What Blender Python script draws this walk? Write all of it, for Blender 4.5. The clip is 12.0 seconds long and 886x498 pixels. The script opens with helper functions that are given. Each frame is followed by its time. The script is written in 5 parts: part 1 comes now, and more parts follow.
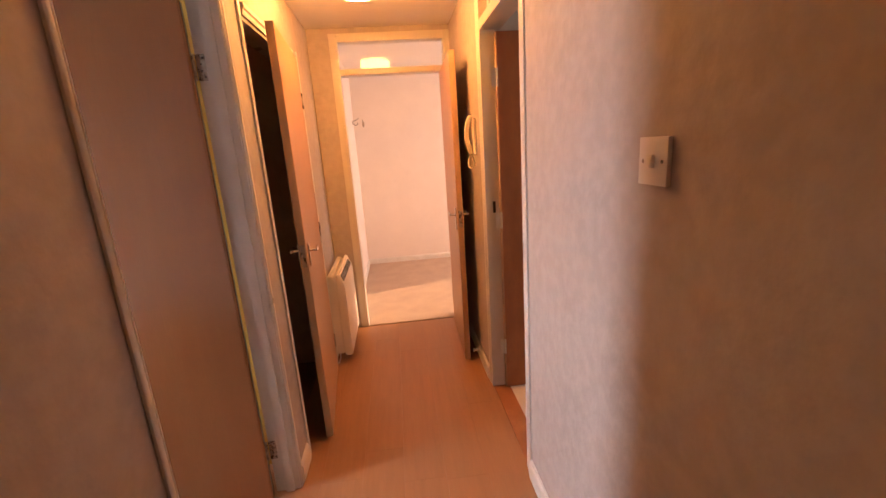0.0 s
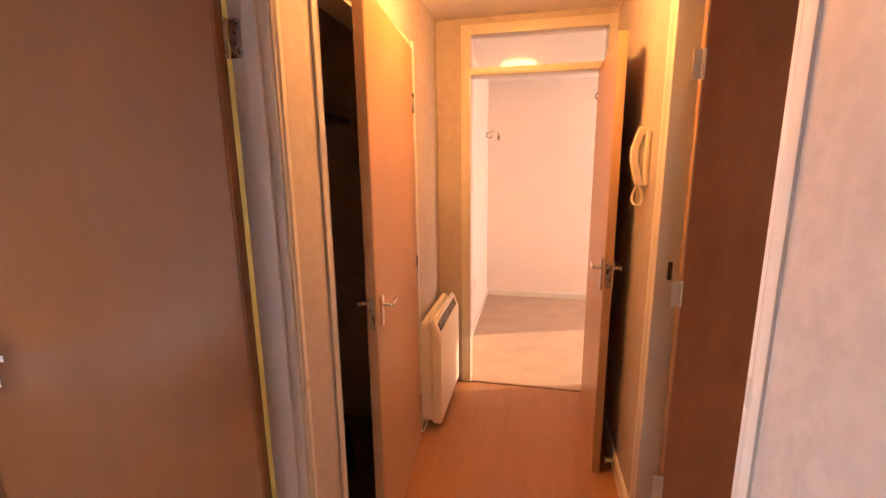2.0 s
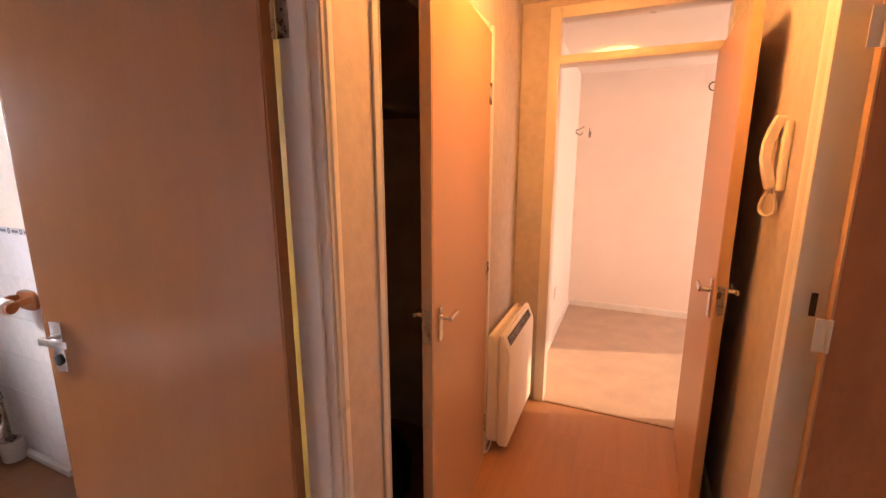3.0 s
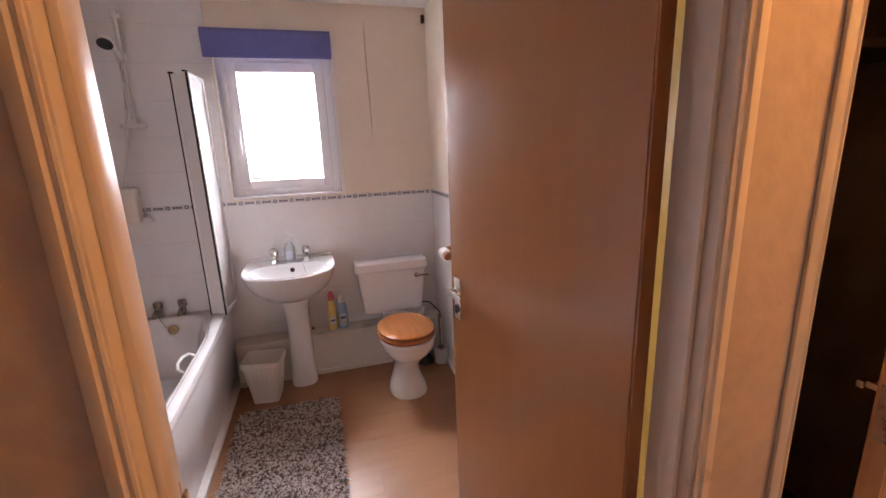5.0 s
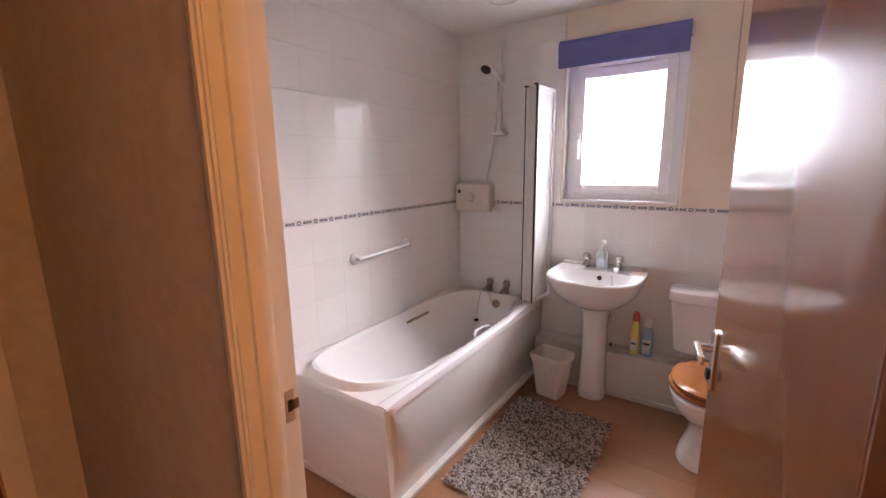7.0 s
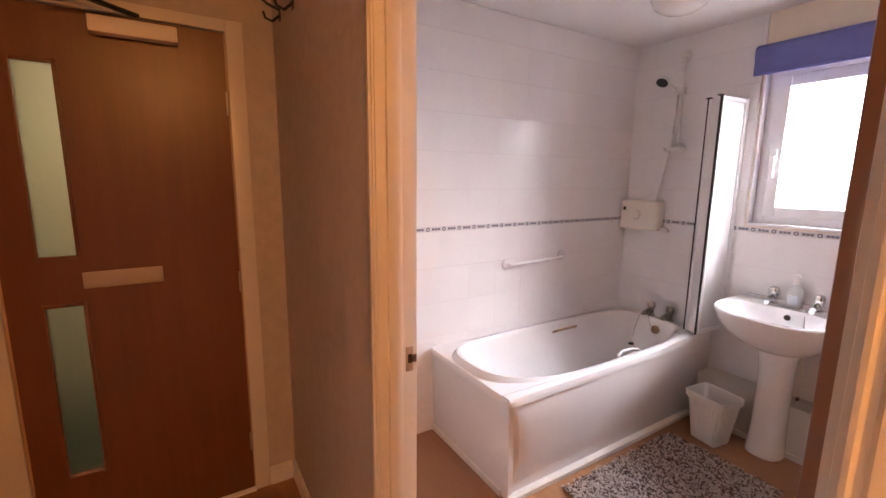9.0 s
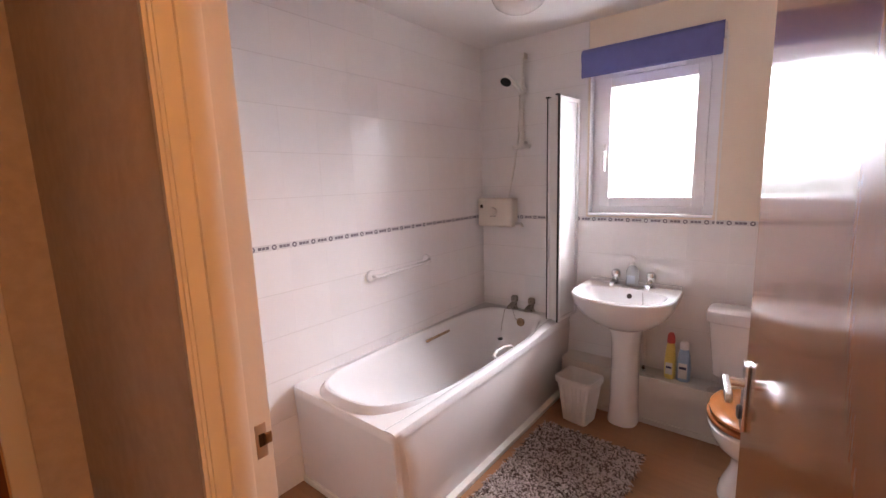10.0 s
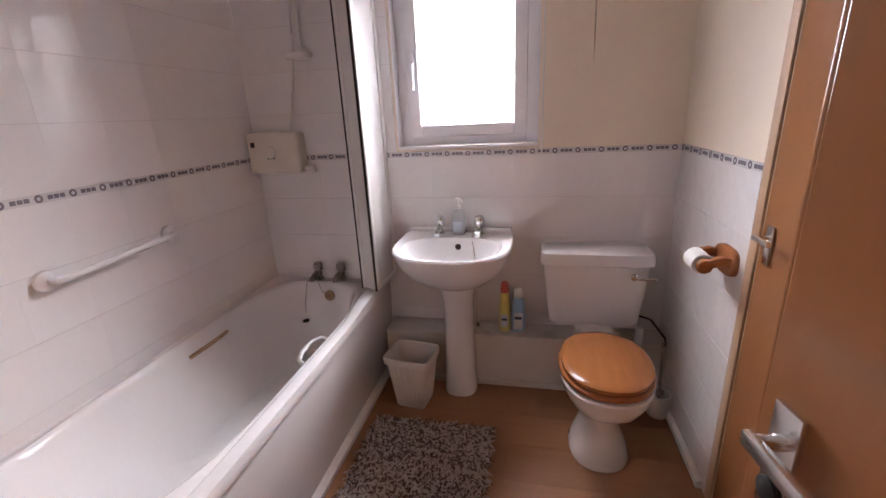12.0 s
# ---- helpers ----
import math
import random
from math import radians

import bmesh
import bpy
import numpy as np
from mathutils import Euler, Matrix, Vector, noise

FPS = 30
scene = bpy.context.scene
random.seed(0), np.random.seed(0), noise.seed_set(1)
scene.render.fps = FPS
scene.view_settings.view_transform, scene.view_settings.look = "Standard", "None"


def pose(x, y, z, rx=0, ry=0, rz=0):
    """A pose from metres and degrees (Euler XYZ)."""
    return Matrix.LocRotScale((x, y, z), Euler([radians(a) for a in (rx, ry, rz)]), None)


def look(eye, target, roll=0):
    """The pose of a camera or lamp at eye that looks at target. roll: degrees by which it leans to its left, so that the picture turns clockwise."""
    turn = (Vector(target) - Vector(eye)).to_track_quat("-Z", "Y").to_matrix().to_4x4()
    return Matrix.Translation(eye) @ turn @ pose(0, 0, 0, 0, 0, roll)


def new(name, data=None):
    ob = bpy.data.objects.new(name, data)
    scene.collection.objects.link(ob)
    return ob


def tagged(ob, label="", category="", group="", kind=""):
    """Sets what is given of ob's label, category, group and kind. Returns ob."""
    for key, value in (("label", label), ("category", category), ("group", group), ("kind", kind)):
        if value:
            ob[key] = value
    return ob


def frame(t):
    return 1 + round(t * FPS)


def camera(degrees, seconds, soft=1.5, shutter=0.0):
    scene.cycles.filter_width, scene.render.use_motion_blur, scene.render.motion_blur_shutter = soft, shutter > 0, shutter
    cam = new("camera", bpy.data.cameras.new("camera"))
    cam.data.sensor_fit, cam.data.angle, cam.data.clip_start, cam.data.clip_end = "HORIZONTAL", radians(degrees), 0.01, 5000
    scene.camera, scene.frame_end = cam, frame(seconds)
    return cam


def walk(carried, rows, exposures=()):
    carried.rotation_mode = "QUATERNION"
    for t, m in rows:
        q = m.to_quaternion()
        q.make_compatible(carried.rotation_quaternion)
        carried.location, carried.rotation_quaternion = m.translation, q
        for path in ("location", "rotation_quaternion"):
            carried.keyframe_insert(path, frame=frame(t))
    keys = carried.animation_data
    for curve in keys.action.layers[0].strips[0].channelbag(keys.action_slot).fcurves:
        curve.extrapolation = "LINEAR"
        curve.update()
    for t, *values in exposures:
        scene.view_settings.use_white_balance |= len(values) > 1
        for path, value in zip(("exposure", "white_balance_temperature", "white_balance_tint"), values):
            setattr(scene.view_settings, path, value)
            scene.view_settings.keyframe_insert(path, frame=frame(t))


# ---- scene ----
cam = camera(92.5, 12.0)
PATH = [
    (0, (0.558, 0.229, 1.481), (0.749, 2.162, 1.004), -3.8),
    (0.5, (0.6, 0.466, 1.46), (0.617, 2.411, 0.997), -2.6),
    (1, (0.65, 0.666, 1.485), (0.39, 2.599, 1.043), -1.1),
    (1.5, (0.649, 0.83, 1.491), (0.314, 2.754, 1.06), -0.8),
    (2, (0.616, 0.966, 1.5), (0.203, 2.884, 1.111), -0.7),
    (2.5, (0.597, 1.074, 1.497), (0.054, 2.958, 1.1), -0.2),
    (2.7, (0.605, 1.11, 1.494), (-0.013, 2.971, 1.1), -0.0),
    (4.3, (0.623, 1.306, 1.487), (-1.021, 2.354, 1.042), -1.8),
    (4.5, (0.603, 1.305, 1.494), (-1.126, 2.196, 1.028), -2.0),
    (5, (0.505, 1.328, 1.499), (-1.364, 1.87, 1.034), -2.2),
    (5.5, (0.403, 1.387, 1.497), (-1.528, 1.645, 1.045), -2.7),
    (6, (0.343, 1.502, 1.481), (-1.601, 1.275, 1.069), -2.3),
    (6.5, (0.317, 1.648, 1.472), (-1.497, 0.901, 1.084), -0.5),
    (7, (0.362, 1.763, 1.471), (-1.26, 0.659, 1.084), -0.8),
    (7.5, (0.403, 1.891, 1.478), (-0.994, 0.513, 1.089), -0.0),
    (7.7, (0.393, 1.987, 1.476), (-0.833, 0.456, 1.088), 0.5),
    (9.3, (0.373, 2.013, 1.479), (-0.657, 0.33, 1.15), 0.6),
    (9.5, (0.338, 1.955, 1.483), (-0.833, 0.364, 1.171), -0.1),
    (10, (0.248, 1.801, 1.471), (-1.286, 0.558, 1.154), -1.9),
    (10.5, (0.12, 1.73, 1.446), (-1.582, 0.748, 1.073), -5.3),
    (11, (-0.056, 1.616, 1.437), (-1.867, 0.914, 0.96), -4.9),
    (11.5, (-0.193, 1.558, 1.411), (-2.032, 1.022, 0.838), -3.3),
    (12, (-0.369, 1.476, 1.391), (-2.23, 1.067, 0.78), -2.8),
]
walk(cam, [(t, look(eye, target, roll)) for t, eye, target, roll in PATH], [(0, 0.30), (2.5, 0.44), (4.3, 0.14), (5.5, 0.04), (7, 0.05), (9.5, 0.36), (10.5, -0.13), (12, -0.28)])

LAMP_E = 78.0
BATH_W, LIV_W, KIT_W, LAND_W = 630.0, 82.0, 6.5, 9.0
BATH_X = -3.42   # just outside the bathroom window

# ---- world and lights ----
world = bpy.data.worlds.new("sky")
scene.world = world
world.use_nodes = True
wn = world.node_tree.nodes
sky = wn.new("ShaderNodeTexSky")
sky.sky_type, sky.sun_disc, sky.sun_elevation, sky.sun_rotation = "NISHITA", False, radians(26), radians(73)
world.node_tree.links.new(sky.outputs[0], wn["Background"].inputs[0])
wn["Background"].inputs[1].default_value = 0.1


def area(name, m, sx, sy, watts, colour, spread=180):
    data = bpy.data.lights.new(name, "AREA")
    data.shape, data.size, data.size_y, data.energy, data.color = "RECTANGLE", sx, sy, watts, colour
    data.spread = radians(spread)
    ob = new(name, data)
    ob.matrix_world = m
    return ob


# low warm sun on the living room side of the flat
sun_data = bpy.data.lights.new("sun", "SUN")
sun_data.energy, sun_data.angle, sun_data.color = 3.6, radians(0.6), (1.0, 0.61, 0.33)
sun = new("sun", sun_data)
sun.matrix_world = look((6.4, 5.93, 2.95), (0.6, 4.17, 0.0))

# daylight in the openings of the windows, and the lamp of the landing outside
area("bathroom_window_daylight", look((BATH_X, 1.155, 2.15), (BATH_X + 1.0, 1.26, 1.0)), 2.0, 1.9, BATH_W, (0.97, 0.95, 1.05), 150)
area("living_window_daylight", look((3.52, 5.0, 1.5), (0, 5.0, 1.2)), 1.8, 1.3, LIV_W, (1.0, 0.65, 0.50))
area("kitchen_window_daylight", look((2.98, 1.5, 1.5), (0, 1.9, 1.2)), 0.9, 1.0, KIT_W, (1.0, 0.88, 0.78))
area("landing_lamp", look((0.6, -0.8, 2.3), (0.6, -0.8, 0)), 0.5, 0.3, LAND_W, (1.0, 0.9, 0.68))


# ---- materials ----
def mat(name, colour, rough=0.5, metal=0.0, spots=None, scale=6.0, amount=0.35, bump=0.0, bump_scale=80.0, stretch=(1, 1, 1),
        fine=None, coat=0.0, emit=0.0, emit_colour=None, spread=0.0, rough_var=0.08, ior=1.45, transmission=0.0, bump_dist=0.004):
    m = bpy.data.materials.new(name)
    m.use_nodes = True
    nt = m.node_tree
    n, ln = nt.nodes, nt.links
    b = n["Principled BSDF"]
    b.inputs["Roughness"].default_value, b.inputs["Metallic"].default_value, b.inputs["IOR"].default_value = rough, metal, ior
    b.inputs["Coat Weight"].default_value, b.inputs["Transmission Weight"].default_value = coat, transmission
    b.inputs["Coat Roughness"].default_value = 0.06
    tc = n.new("ShaderNodeTexCoord")
    mp = n.new("ShaderNodeMapping")
    mp.inputs["Scale"].default_value = stretch
    ln.new(tc.outputs["Object"], mp.inputs["Vector"])
    if spread:
        own = n.new("ShaderNodeObjectInfo")
        far = n.new("ShaderNodeMath")
        far.operation = "MULTIPLY"
        far.inputs[1].default_value = 60.0
        ln.new(own.outputs["Random"], far.inputs[0])
        ln.new(far.outputs[0], mp.inputs["Location"])
    big = n.new("ShaderNodeTexNoise")
    big.inputs["Scale"].default_value, big.inputs["Detail"].default_value, big.inputs["Roughness"].default_value = scale, 6, 0.6
    small = n.new("ShaderNodeTexNoise")
    small.inputs["Scale"].default_value, small.inputs["Detail"].default_value = bump_scale, 3
    ln.new(mp.outputs[0], big.inputs["Vector"])
    ln.new(mp.outputs[0], small.inputs["Vector"])
    ramp = n.new("ShaderNodeValToRGB")
    ramp.color_ramp.elements[0].position, ramp.color_ramp.elements[1].position = 0.3, 0.72
    second = spots or tuple(c * (1 - amount) for c in colour)
    ramp.color_ramp.elements[0].color, ramp.color_ramp.elements[1].color = (*second, 1), (*colour, 1)
    ln.new(big.outputs["Fac"], ramp.inputs[0])
    out = ramp.outputs[0]
    if fine:
        mix = n.new("ShaderNodeMix")
        mix.data_type, mix.blend_type = "RGBA", "MIX"
        r2 = n.new("ShaderNodeMapRange")
        r2.inputs["From Min"].default_value, r2.inputs["From Max"].default_value = 0.42, 0.68
        r2.inputs["To Max"].default_value = 0.6
        ln.new(small.outputs["Fac"], r2.inputs["Value"])
        ln.new(r2.outputs[0], mix.inputs["Factor"])
        ln.new(out, mix.inputs[6])
        mix.inputs[7].default_value = (*fine, 1)
        out = mix.outputs[2]
    if spread:
        info = n.new("ShaderNodeObjectInfo")
        mr = n.new("ShaderNodeMapRange")
        mr.inputs["To Min"].default_value, mr.inputs["To Max"].default_value = 1 - spread, 1 + spread
        hsv = n.new("ShaderNodeHueSaturation")
        ln.new(info.outputs["Random"], mr.inputs["Value"])
        ln.new(mr.outputs[0], hsv.inputs["Value"])
        ln.new(out, hsv.inputs["Color"])
        out = hsv.outputs[0]
    ln.new(out, b.inputs["Base Color"])
    if rough_var:
        rr = n.new("ShaderNodeMapRange")
        rr.inputs["To Min"].default_value, rr.inputs["To Max"].default_value = max(0.0, rough - rough_var), min(1, rough + rough_var)
        ln.new(big.outputs["Fac"], rr.inputs["Value"])
        ln.new(rr.outputs[0], b.inputs["Roughness"])
    if bump:
        bp = n.new("ShaderNodeBump")
        bp.inputs["Strength"].default_value, bp.inputs["Distance"].default_value = bump, bump_dist
        ln.new(small.outputs["Fac"], bp.inputs["Height"])
        ln.new(bp.outputs[0], b.inputs["Normal"])
        if coat:
            ln.new(bp.outputs[0], b.inputs["Coat Normal"])
    if emit:
        b.inputs["Emission Strength"].default_value = emit
        b.inputs["Emission Color"].default_value = (*(emit_colour or colour), 1)
    return m


WALLPAPER = mat("wallpaper", (0.485, 0.42, 0.385), 0.7, spots=(0.42, 0.36, 0.325), scale=5, bump=0.45, bump_scale=20, fine=(0.51, 0.45, 0.41), bump_dist=0.006)
LIVING_PAINT = mat("living_room_paint", (0.84, 0.765, 0.72), 0.75, amount=0.05, bump=0.2, bump_scale=120)
CREAM_PAINT = mat("cream_paint", (0.84, 0.735, 0.61), 0.6, spots=(0.79, 0.68, 0.56), scale=3, bump=0.25, bump_scale=90)
CEILING_PAINT = mat("ceiling_paint", (0.84, 0.82, 0.80), 0.85, amount=0.08, scale=2, bump=0.2, bump_scale=140)
GLOSS = mat("white_gloss", (0.65, 0.61, 0.56), 0.3, spots=(0.605, 0.56, 0.505), scale=4, bump=0.1, bump_scale=60)
SKIRT = mat("white_skirting", (0.78, 0.75, 0.72), 0.35, spots=(0.66, 0.62, 0.57), scale=8, bump=0.1)
VENEER = mat("door_veneer", (0.29, 0.120, 0.046), 0.165, spots=(0.268, 0.108, 0.040), scale=2.2, bump=0.04, bump_scale=26, stretch=(6, 6, 0.7), fine=(0.272, 0.110, 0.042), coat=0.25, bump_dist=0.0012, rough_var=0.03)
# same veneer as the bathroom door, with the hall lamplight put into its colour
VENEER_LIT = mat("lamp_lit_door_veneer", (0.46, 0.25, 0.125), 0.35, spots=(0.41, 0.215, 0.103), scale=3, bump=0.15, bump_scale=30, stretch=(9, 9, 0.55), fine=(0.43, 0.228, 0.11), bump_dist=0.0015)
VENEER_RED = mat("red_brown_door_veneer", (0.43, 0.175, 0.072), 0.42, spots=(0.30, 0.112, 0.045), scale=3, bump=0.2, bump_scale=24, stretch=(3.0, 3.0, 1.3), fine=(0.29, 0.12, 0.06), bump_dist=0.0015)
ENTRANCE_WOOD = mat("entrance_door_wood", (0.17, 0.060, 0.023), 0.34, spots=(0.125, 0.042, 0.016), scale=3, bump=0.15, bump_scale=30, stretch=(8, 8, 0.5), fine=(0.145, 0.050, 0.019), bump_dist=0.0015)
LIPPING = mat("door_edge_lipping", (0.50, 0.33, 0.20), 0.45, spots=(0.42, 0.26, 0.15), scale=5, stretch=(6, 6, 0.5))
LAMINATE = mat("oak_laminate", (0.345, 0.172, 0.085), 0.33, spots=(0.285, 0.138, 0.066), scale=4, bump=0.12, bump_scale=40, stretch=(7, 0.55, 1), fine=(0.30, 0.146, 0.071), spread=0.05, bump_dist=0.001)
CARPET = mat("carpet", (0.52, 0.39, 0.30), 0.95, spots=(0.42, 0.31, 0.245), scale=5, bump=0.9, bump_scale=420, fine=(0.42, 0.34, 0.28))
VINYL = mat("kitchen_vinyl", (0.72, 0.66, 0.60), 0.4, amount=0.12, scale=5)
TILE = mat("white_wall_tile", (0.84, 0.815, 0.81), 0.5, amount=0.04, scale=3, bump=0.4, bump_scale=17, spread=0.012, rough_var=0.03, coat=1.0, bump_dist=0.010)
# the glaze is wavy, the body under it flat
TILE.node_tree.links.remove(TILE.node_tree.nodes["Principled BSDF"].inputs["Normal"].links[0])
TILE.node_tree.nodes["Principled BSDF"].inputs["Specular IOR Level"].default_value = 0.0
TILE.node_tree.nodes["Principled BSDF"].inputs["Coat IOR"].default_value = 1.62
TILE.node_tree.nodes["Principled BSDF"].inputs["Coat Roughness"].default_value = 0.03
GROUT = mat("grout", (0.64, 0.60, 0.58), 0.7, amount=0.06, scale=12)
BORDER_TILE = mat("border_tile", (0.68, 0.665, 0.665), 0.12, amount=0.06)
BORDER_INK = mat("border_pattern_glaze", (0.24, 0.215, 0.25), 0.2, amount=0.3, scale=60)
CERAMIC = mat("white_ceramic", (0.82, 0.80, 0.80), 0.07, amount=0.03, scale=3, coat=0.4, rough_var=0.02)
BATH_ACRYLIC = mat("bath_acrylic", (0.82, 0.795, 0.79), 0.05, amount=0.04, scale=3, coat=0.3, rough_var=0.02)
PANEL_WHITE = mat("bath_panel_plastic", (0.78, 0.755, 0.75), 0.22, amount=0.05, scale=4)
PLASTIC = mat("white_plastic", (0.78, 0.75, 0.72), 0.35, amount=0.06)
CREAM_PLASTIC = mat("cream_plastic", (0.78, 0.71, 0.63), 0.4, amount=0.08)
PVC = mat("white_upvc", (0.88, 0.87, 0.89), 0.25, amount=0.04)
HANDLE_CHROME = mat("satin_handle_chrome", (0.84, 0.83, 0.82), 0.22, metal=1.0, amount=0.1, scale=30)
CHROME = mat("chrome", (0.60, 0.59, 0.58), 0.1, metal=1.0, amount=0.15, scale=30)
BRASS = mat("tarnished_brass", (0.26, 0.16, 0.09), 0.3, metal=0.85, spots=(0.42, 0.30, 0.19), scale=25)
WORN_CHROME = mat("worn_chrome", (0.42, 0.37, 0.32), 0.28, metal=1.0, amount=0.4, scale=40)
ALUMINIUM = mat("satin_aluminium", (0.88, 0.87, 0.87), 0.34, metal=0.15, amount=0.12, scale=20, stretch=(1, 1, 0.1))
RUBBER = mat("black_rubber", (0.025, 0.022, 0.02), 0.6)
BLACK = mat("black_plastic", (0.02, 0.02, 0.02), 0.45)
BLIND = mat("blue_blind_fabric", (0.15, 0.155, 0.39), 0.8, amount=0.15, scale=14, bump=0.3, bump_scale=300)
PINE = mat("varnished_pine", (0.37, 0.135, 0.038), 0.16, spots=(0.27, 0.09, 0.024), scale=3.5, bump=0.08, bump_scale=20, stretch=(1.2, 11, 2), fine=(0.32, 0.112, 0.03), coat=0.5, bump_dist=0.001)
DARK_PINE = mat("dark_varnished_pine", (0.36, 0.13, 0.05), 0.2, spots=(0.26, 0.09, 0.03), scale=4, stretch=(1, 9, 2), coat=0.4)
RUG_LIGHT = mat("rug_pale_yarn", (0.53, 0.455, 0.425), 0.95, amount=0.2, scale=40)
RUG_DARK = mat("rug_brown_yarn", (0.145, 0.10, 0.082), 0.95, amount=0.3, scale=40)
RUG_MID = mat("rug_grey_yarn", (0.38, 0.31, 0.285), 0.95, amount=0.3, scale=40)
PAPER = mat("toilet_paper", (0.82, 0.79, 0.76), 0.9, amount=0.04, bump=0.3, bump_scale=200)
YELLOW = mat("yellow_plastic", (0.74, 0.60, 0.17), 0.3, amount=0.08)
RED = mat("red_plastic", (0.52, 0.09, 0.08), 0.35, amount=0.1)
BLUE = mat("blue_plastic", (0.30, 0.44, 0.62), 0.35, amount=0.1)
INK = mat("dark_ink", (0.05, 0.05, 0.12), 0.5)
LABEL_WHITE = mat("label_paper", (0.75, 0.74, 0.74), 0.5)
PALE_LABEL = mat("pale_blue_label", (0.62, 0.68, 0.76), 0.5)
SOAP = mat("clear_soap_plastic", (0.90, 0.92, 0.95), 0.15, transmission=0.5, amount=0.04, rough_var=0.0)
SHADE = mat("lit_lamp_shade", (0.9, 0.75, 0.5), 0.4, emit=LAMP_E, emit_colour=(1.0, 0.40, 0.10), amount=0.02)
OPAL = mat("opal_glass", (0.80, 0.77, 0.74), 0.2, amount=0.03)
LETTER = mat("letter_plate_paint", (0.45, 0.36, 0.30), 0.4, metal=0.3, amount=0.15)
BRONZE = mat("bronze_paint", (0.06, 0.04, 0.03), 0.4, metal=0.4)
DARK_SHELF = mat("dusty_dark_board", (0.28, 0.19, 0.14), 0.8, amount=0.3)
DARK_PLASTER = mat("cupboard_plaster", (0.70, 0.56, 0.45), 0.9, amount=0.25)
LANDING = mat("landing_paint", (0.68, 0.62, 0.46), 0.8, amount=0.1)
LANDING_FLOOR = mat("landing_carpet", (0.03, 0.06, 0.045), 0.95, amount=0.3)


def glass_mat(name, colour, rough, bump=0.0, scale=60):
    m = bpy.data.materials.new(name)
    m.use_nodes = True
    n, ln = m.node_tree.nodes, m.node_tree.links
    b = n["Principled BSDF"]
    b.inputs["Base Color"].default_value = (*colour, 1)
    b.inputs["Roughness"].default_value, b.inputs["Transmission Weight"].default_value, b.inputs["IOR"].default_value = rough, 1.0, 1.45
    if bump:
        t, c, bp = n.new("ShaderNodeTexNoise"), n.new("ShaderNodeTexCoord"), n.new("ShaderNodeBump")
        t.inputs["Scale"].default_value = scale
        bp.inputs["Strength"].default_value, bp.inputs["Distance"].default_value = bump, 0.004
        ln.new(c.outputs["Object"], t.inputs["Vector"])
        ln.new(t.outputs["Fac"], bp.inputs["Height"])
        ln.new(bp.outputs[0], b.inputs["Normal"])
    return m


CLEAR = glass_mat("clear_glass", (0.98, 0.98, 0.98), 0.0)
FROSTED = glass_mat("obscured_glass", (0.96, 0.97, 0.98), 0.25, 0.4, 90)
WIRED = glass_mat("obscured_wired_glass", (0.90, 0.90, 0.78), 0.35, 0.5, 50)
SCREEN_GLASS = mat("screen_obscured_glass", (0.86, 0.84, 0.83), 0.22, transmission=0.08, amount=0.05, bump=0.3, bump_scale=70, rough_var=0.0)


# ---- mesh helpers ----
def box(bm, x0, x1, y0, y1, z0, z1, bevel=0.0, seg=2):
    vs = [bm.verts.new((x, y, z)) for z in (z0, z1) for y in (y0, y1) for x in (x0, x1)]
    fs = [bm.faces.new([vs[i] for i in f]) for f in ((0, 2, 3, 1), (4, 5, 7, 6), (0, 1, 5, 4), (2, 6, 7, 3), (0, 4, 6, 2), (1, 3, 7, 5))]
    if bevel:
        es = list({e for f in fs for e in f.edges})
        bmesh.ops.bevel(bm, geom=es, offset=bevel, segments=seg, profile=0.6, affect="EDGES")
    return bm


def cube(x0, x1, y0, y1, z0, z1, bevel=0.0, seg=2):
    return box(bmesh.new(), x0, x1, y0, y1, z0, z1, bevel, seg)


def loft(rings, cap0=True, cap1=True, bm=None):
    """Skin a row of closed rings with equal numbers of points."""
    bm = bm or bmesh.new()
    rows = [[bm.verts.new(p) for p in r] for r in rings]
    n = len(rows[0])
    for a, b in zip(rows, rows[1:]):
        for i in range(n):
            bm.faces.new((a[i], a[(i + 1) % n], b[(i + 1) % n], b[i]))
    if cap0:
        bm.faces.new(list(reversed(rows[0])))
    if cap1:
        bm.faces.new(rows[-1])
    bmesh.ops.recalc_face_normals(bm, faces=list(bm.faces))
    return bm


def ring(cx, cy, z, rx, ry, n=32, power=2.0, front=0.0):
    """A superellipse ring in a level plane; front pushes the half with larger x outward."""
    out = []
    for i in range(n):
        a = 2 * math.pi * i / n
        c, s = math.cos(a), math.sin(a)
        x = math.copysign(abs(c) ** (2 / power), c) * rx
        y = math.copysign(abs(s) ** (2 / power), s) * ry
        if front and x > 0:
            x *= 1 + front
        out.append((cx + x, cy + y, z))
    return out


def lathe(profile, cx=0.0, cy=0.0, z=0.0, n=24, cap0=True, cap1=True):
    return loft([[(cx + r * math.cos(2 * math.pi * i / n), cy + r * math.sin(2 * math.pi * i / n), z + h) for i in range(n)] for r, h in profile], cap0, cap1)


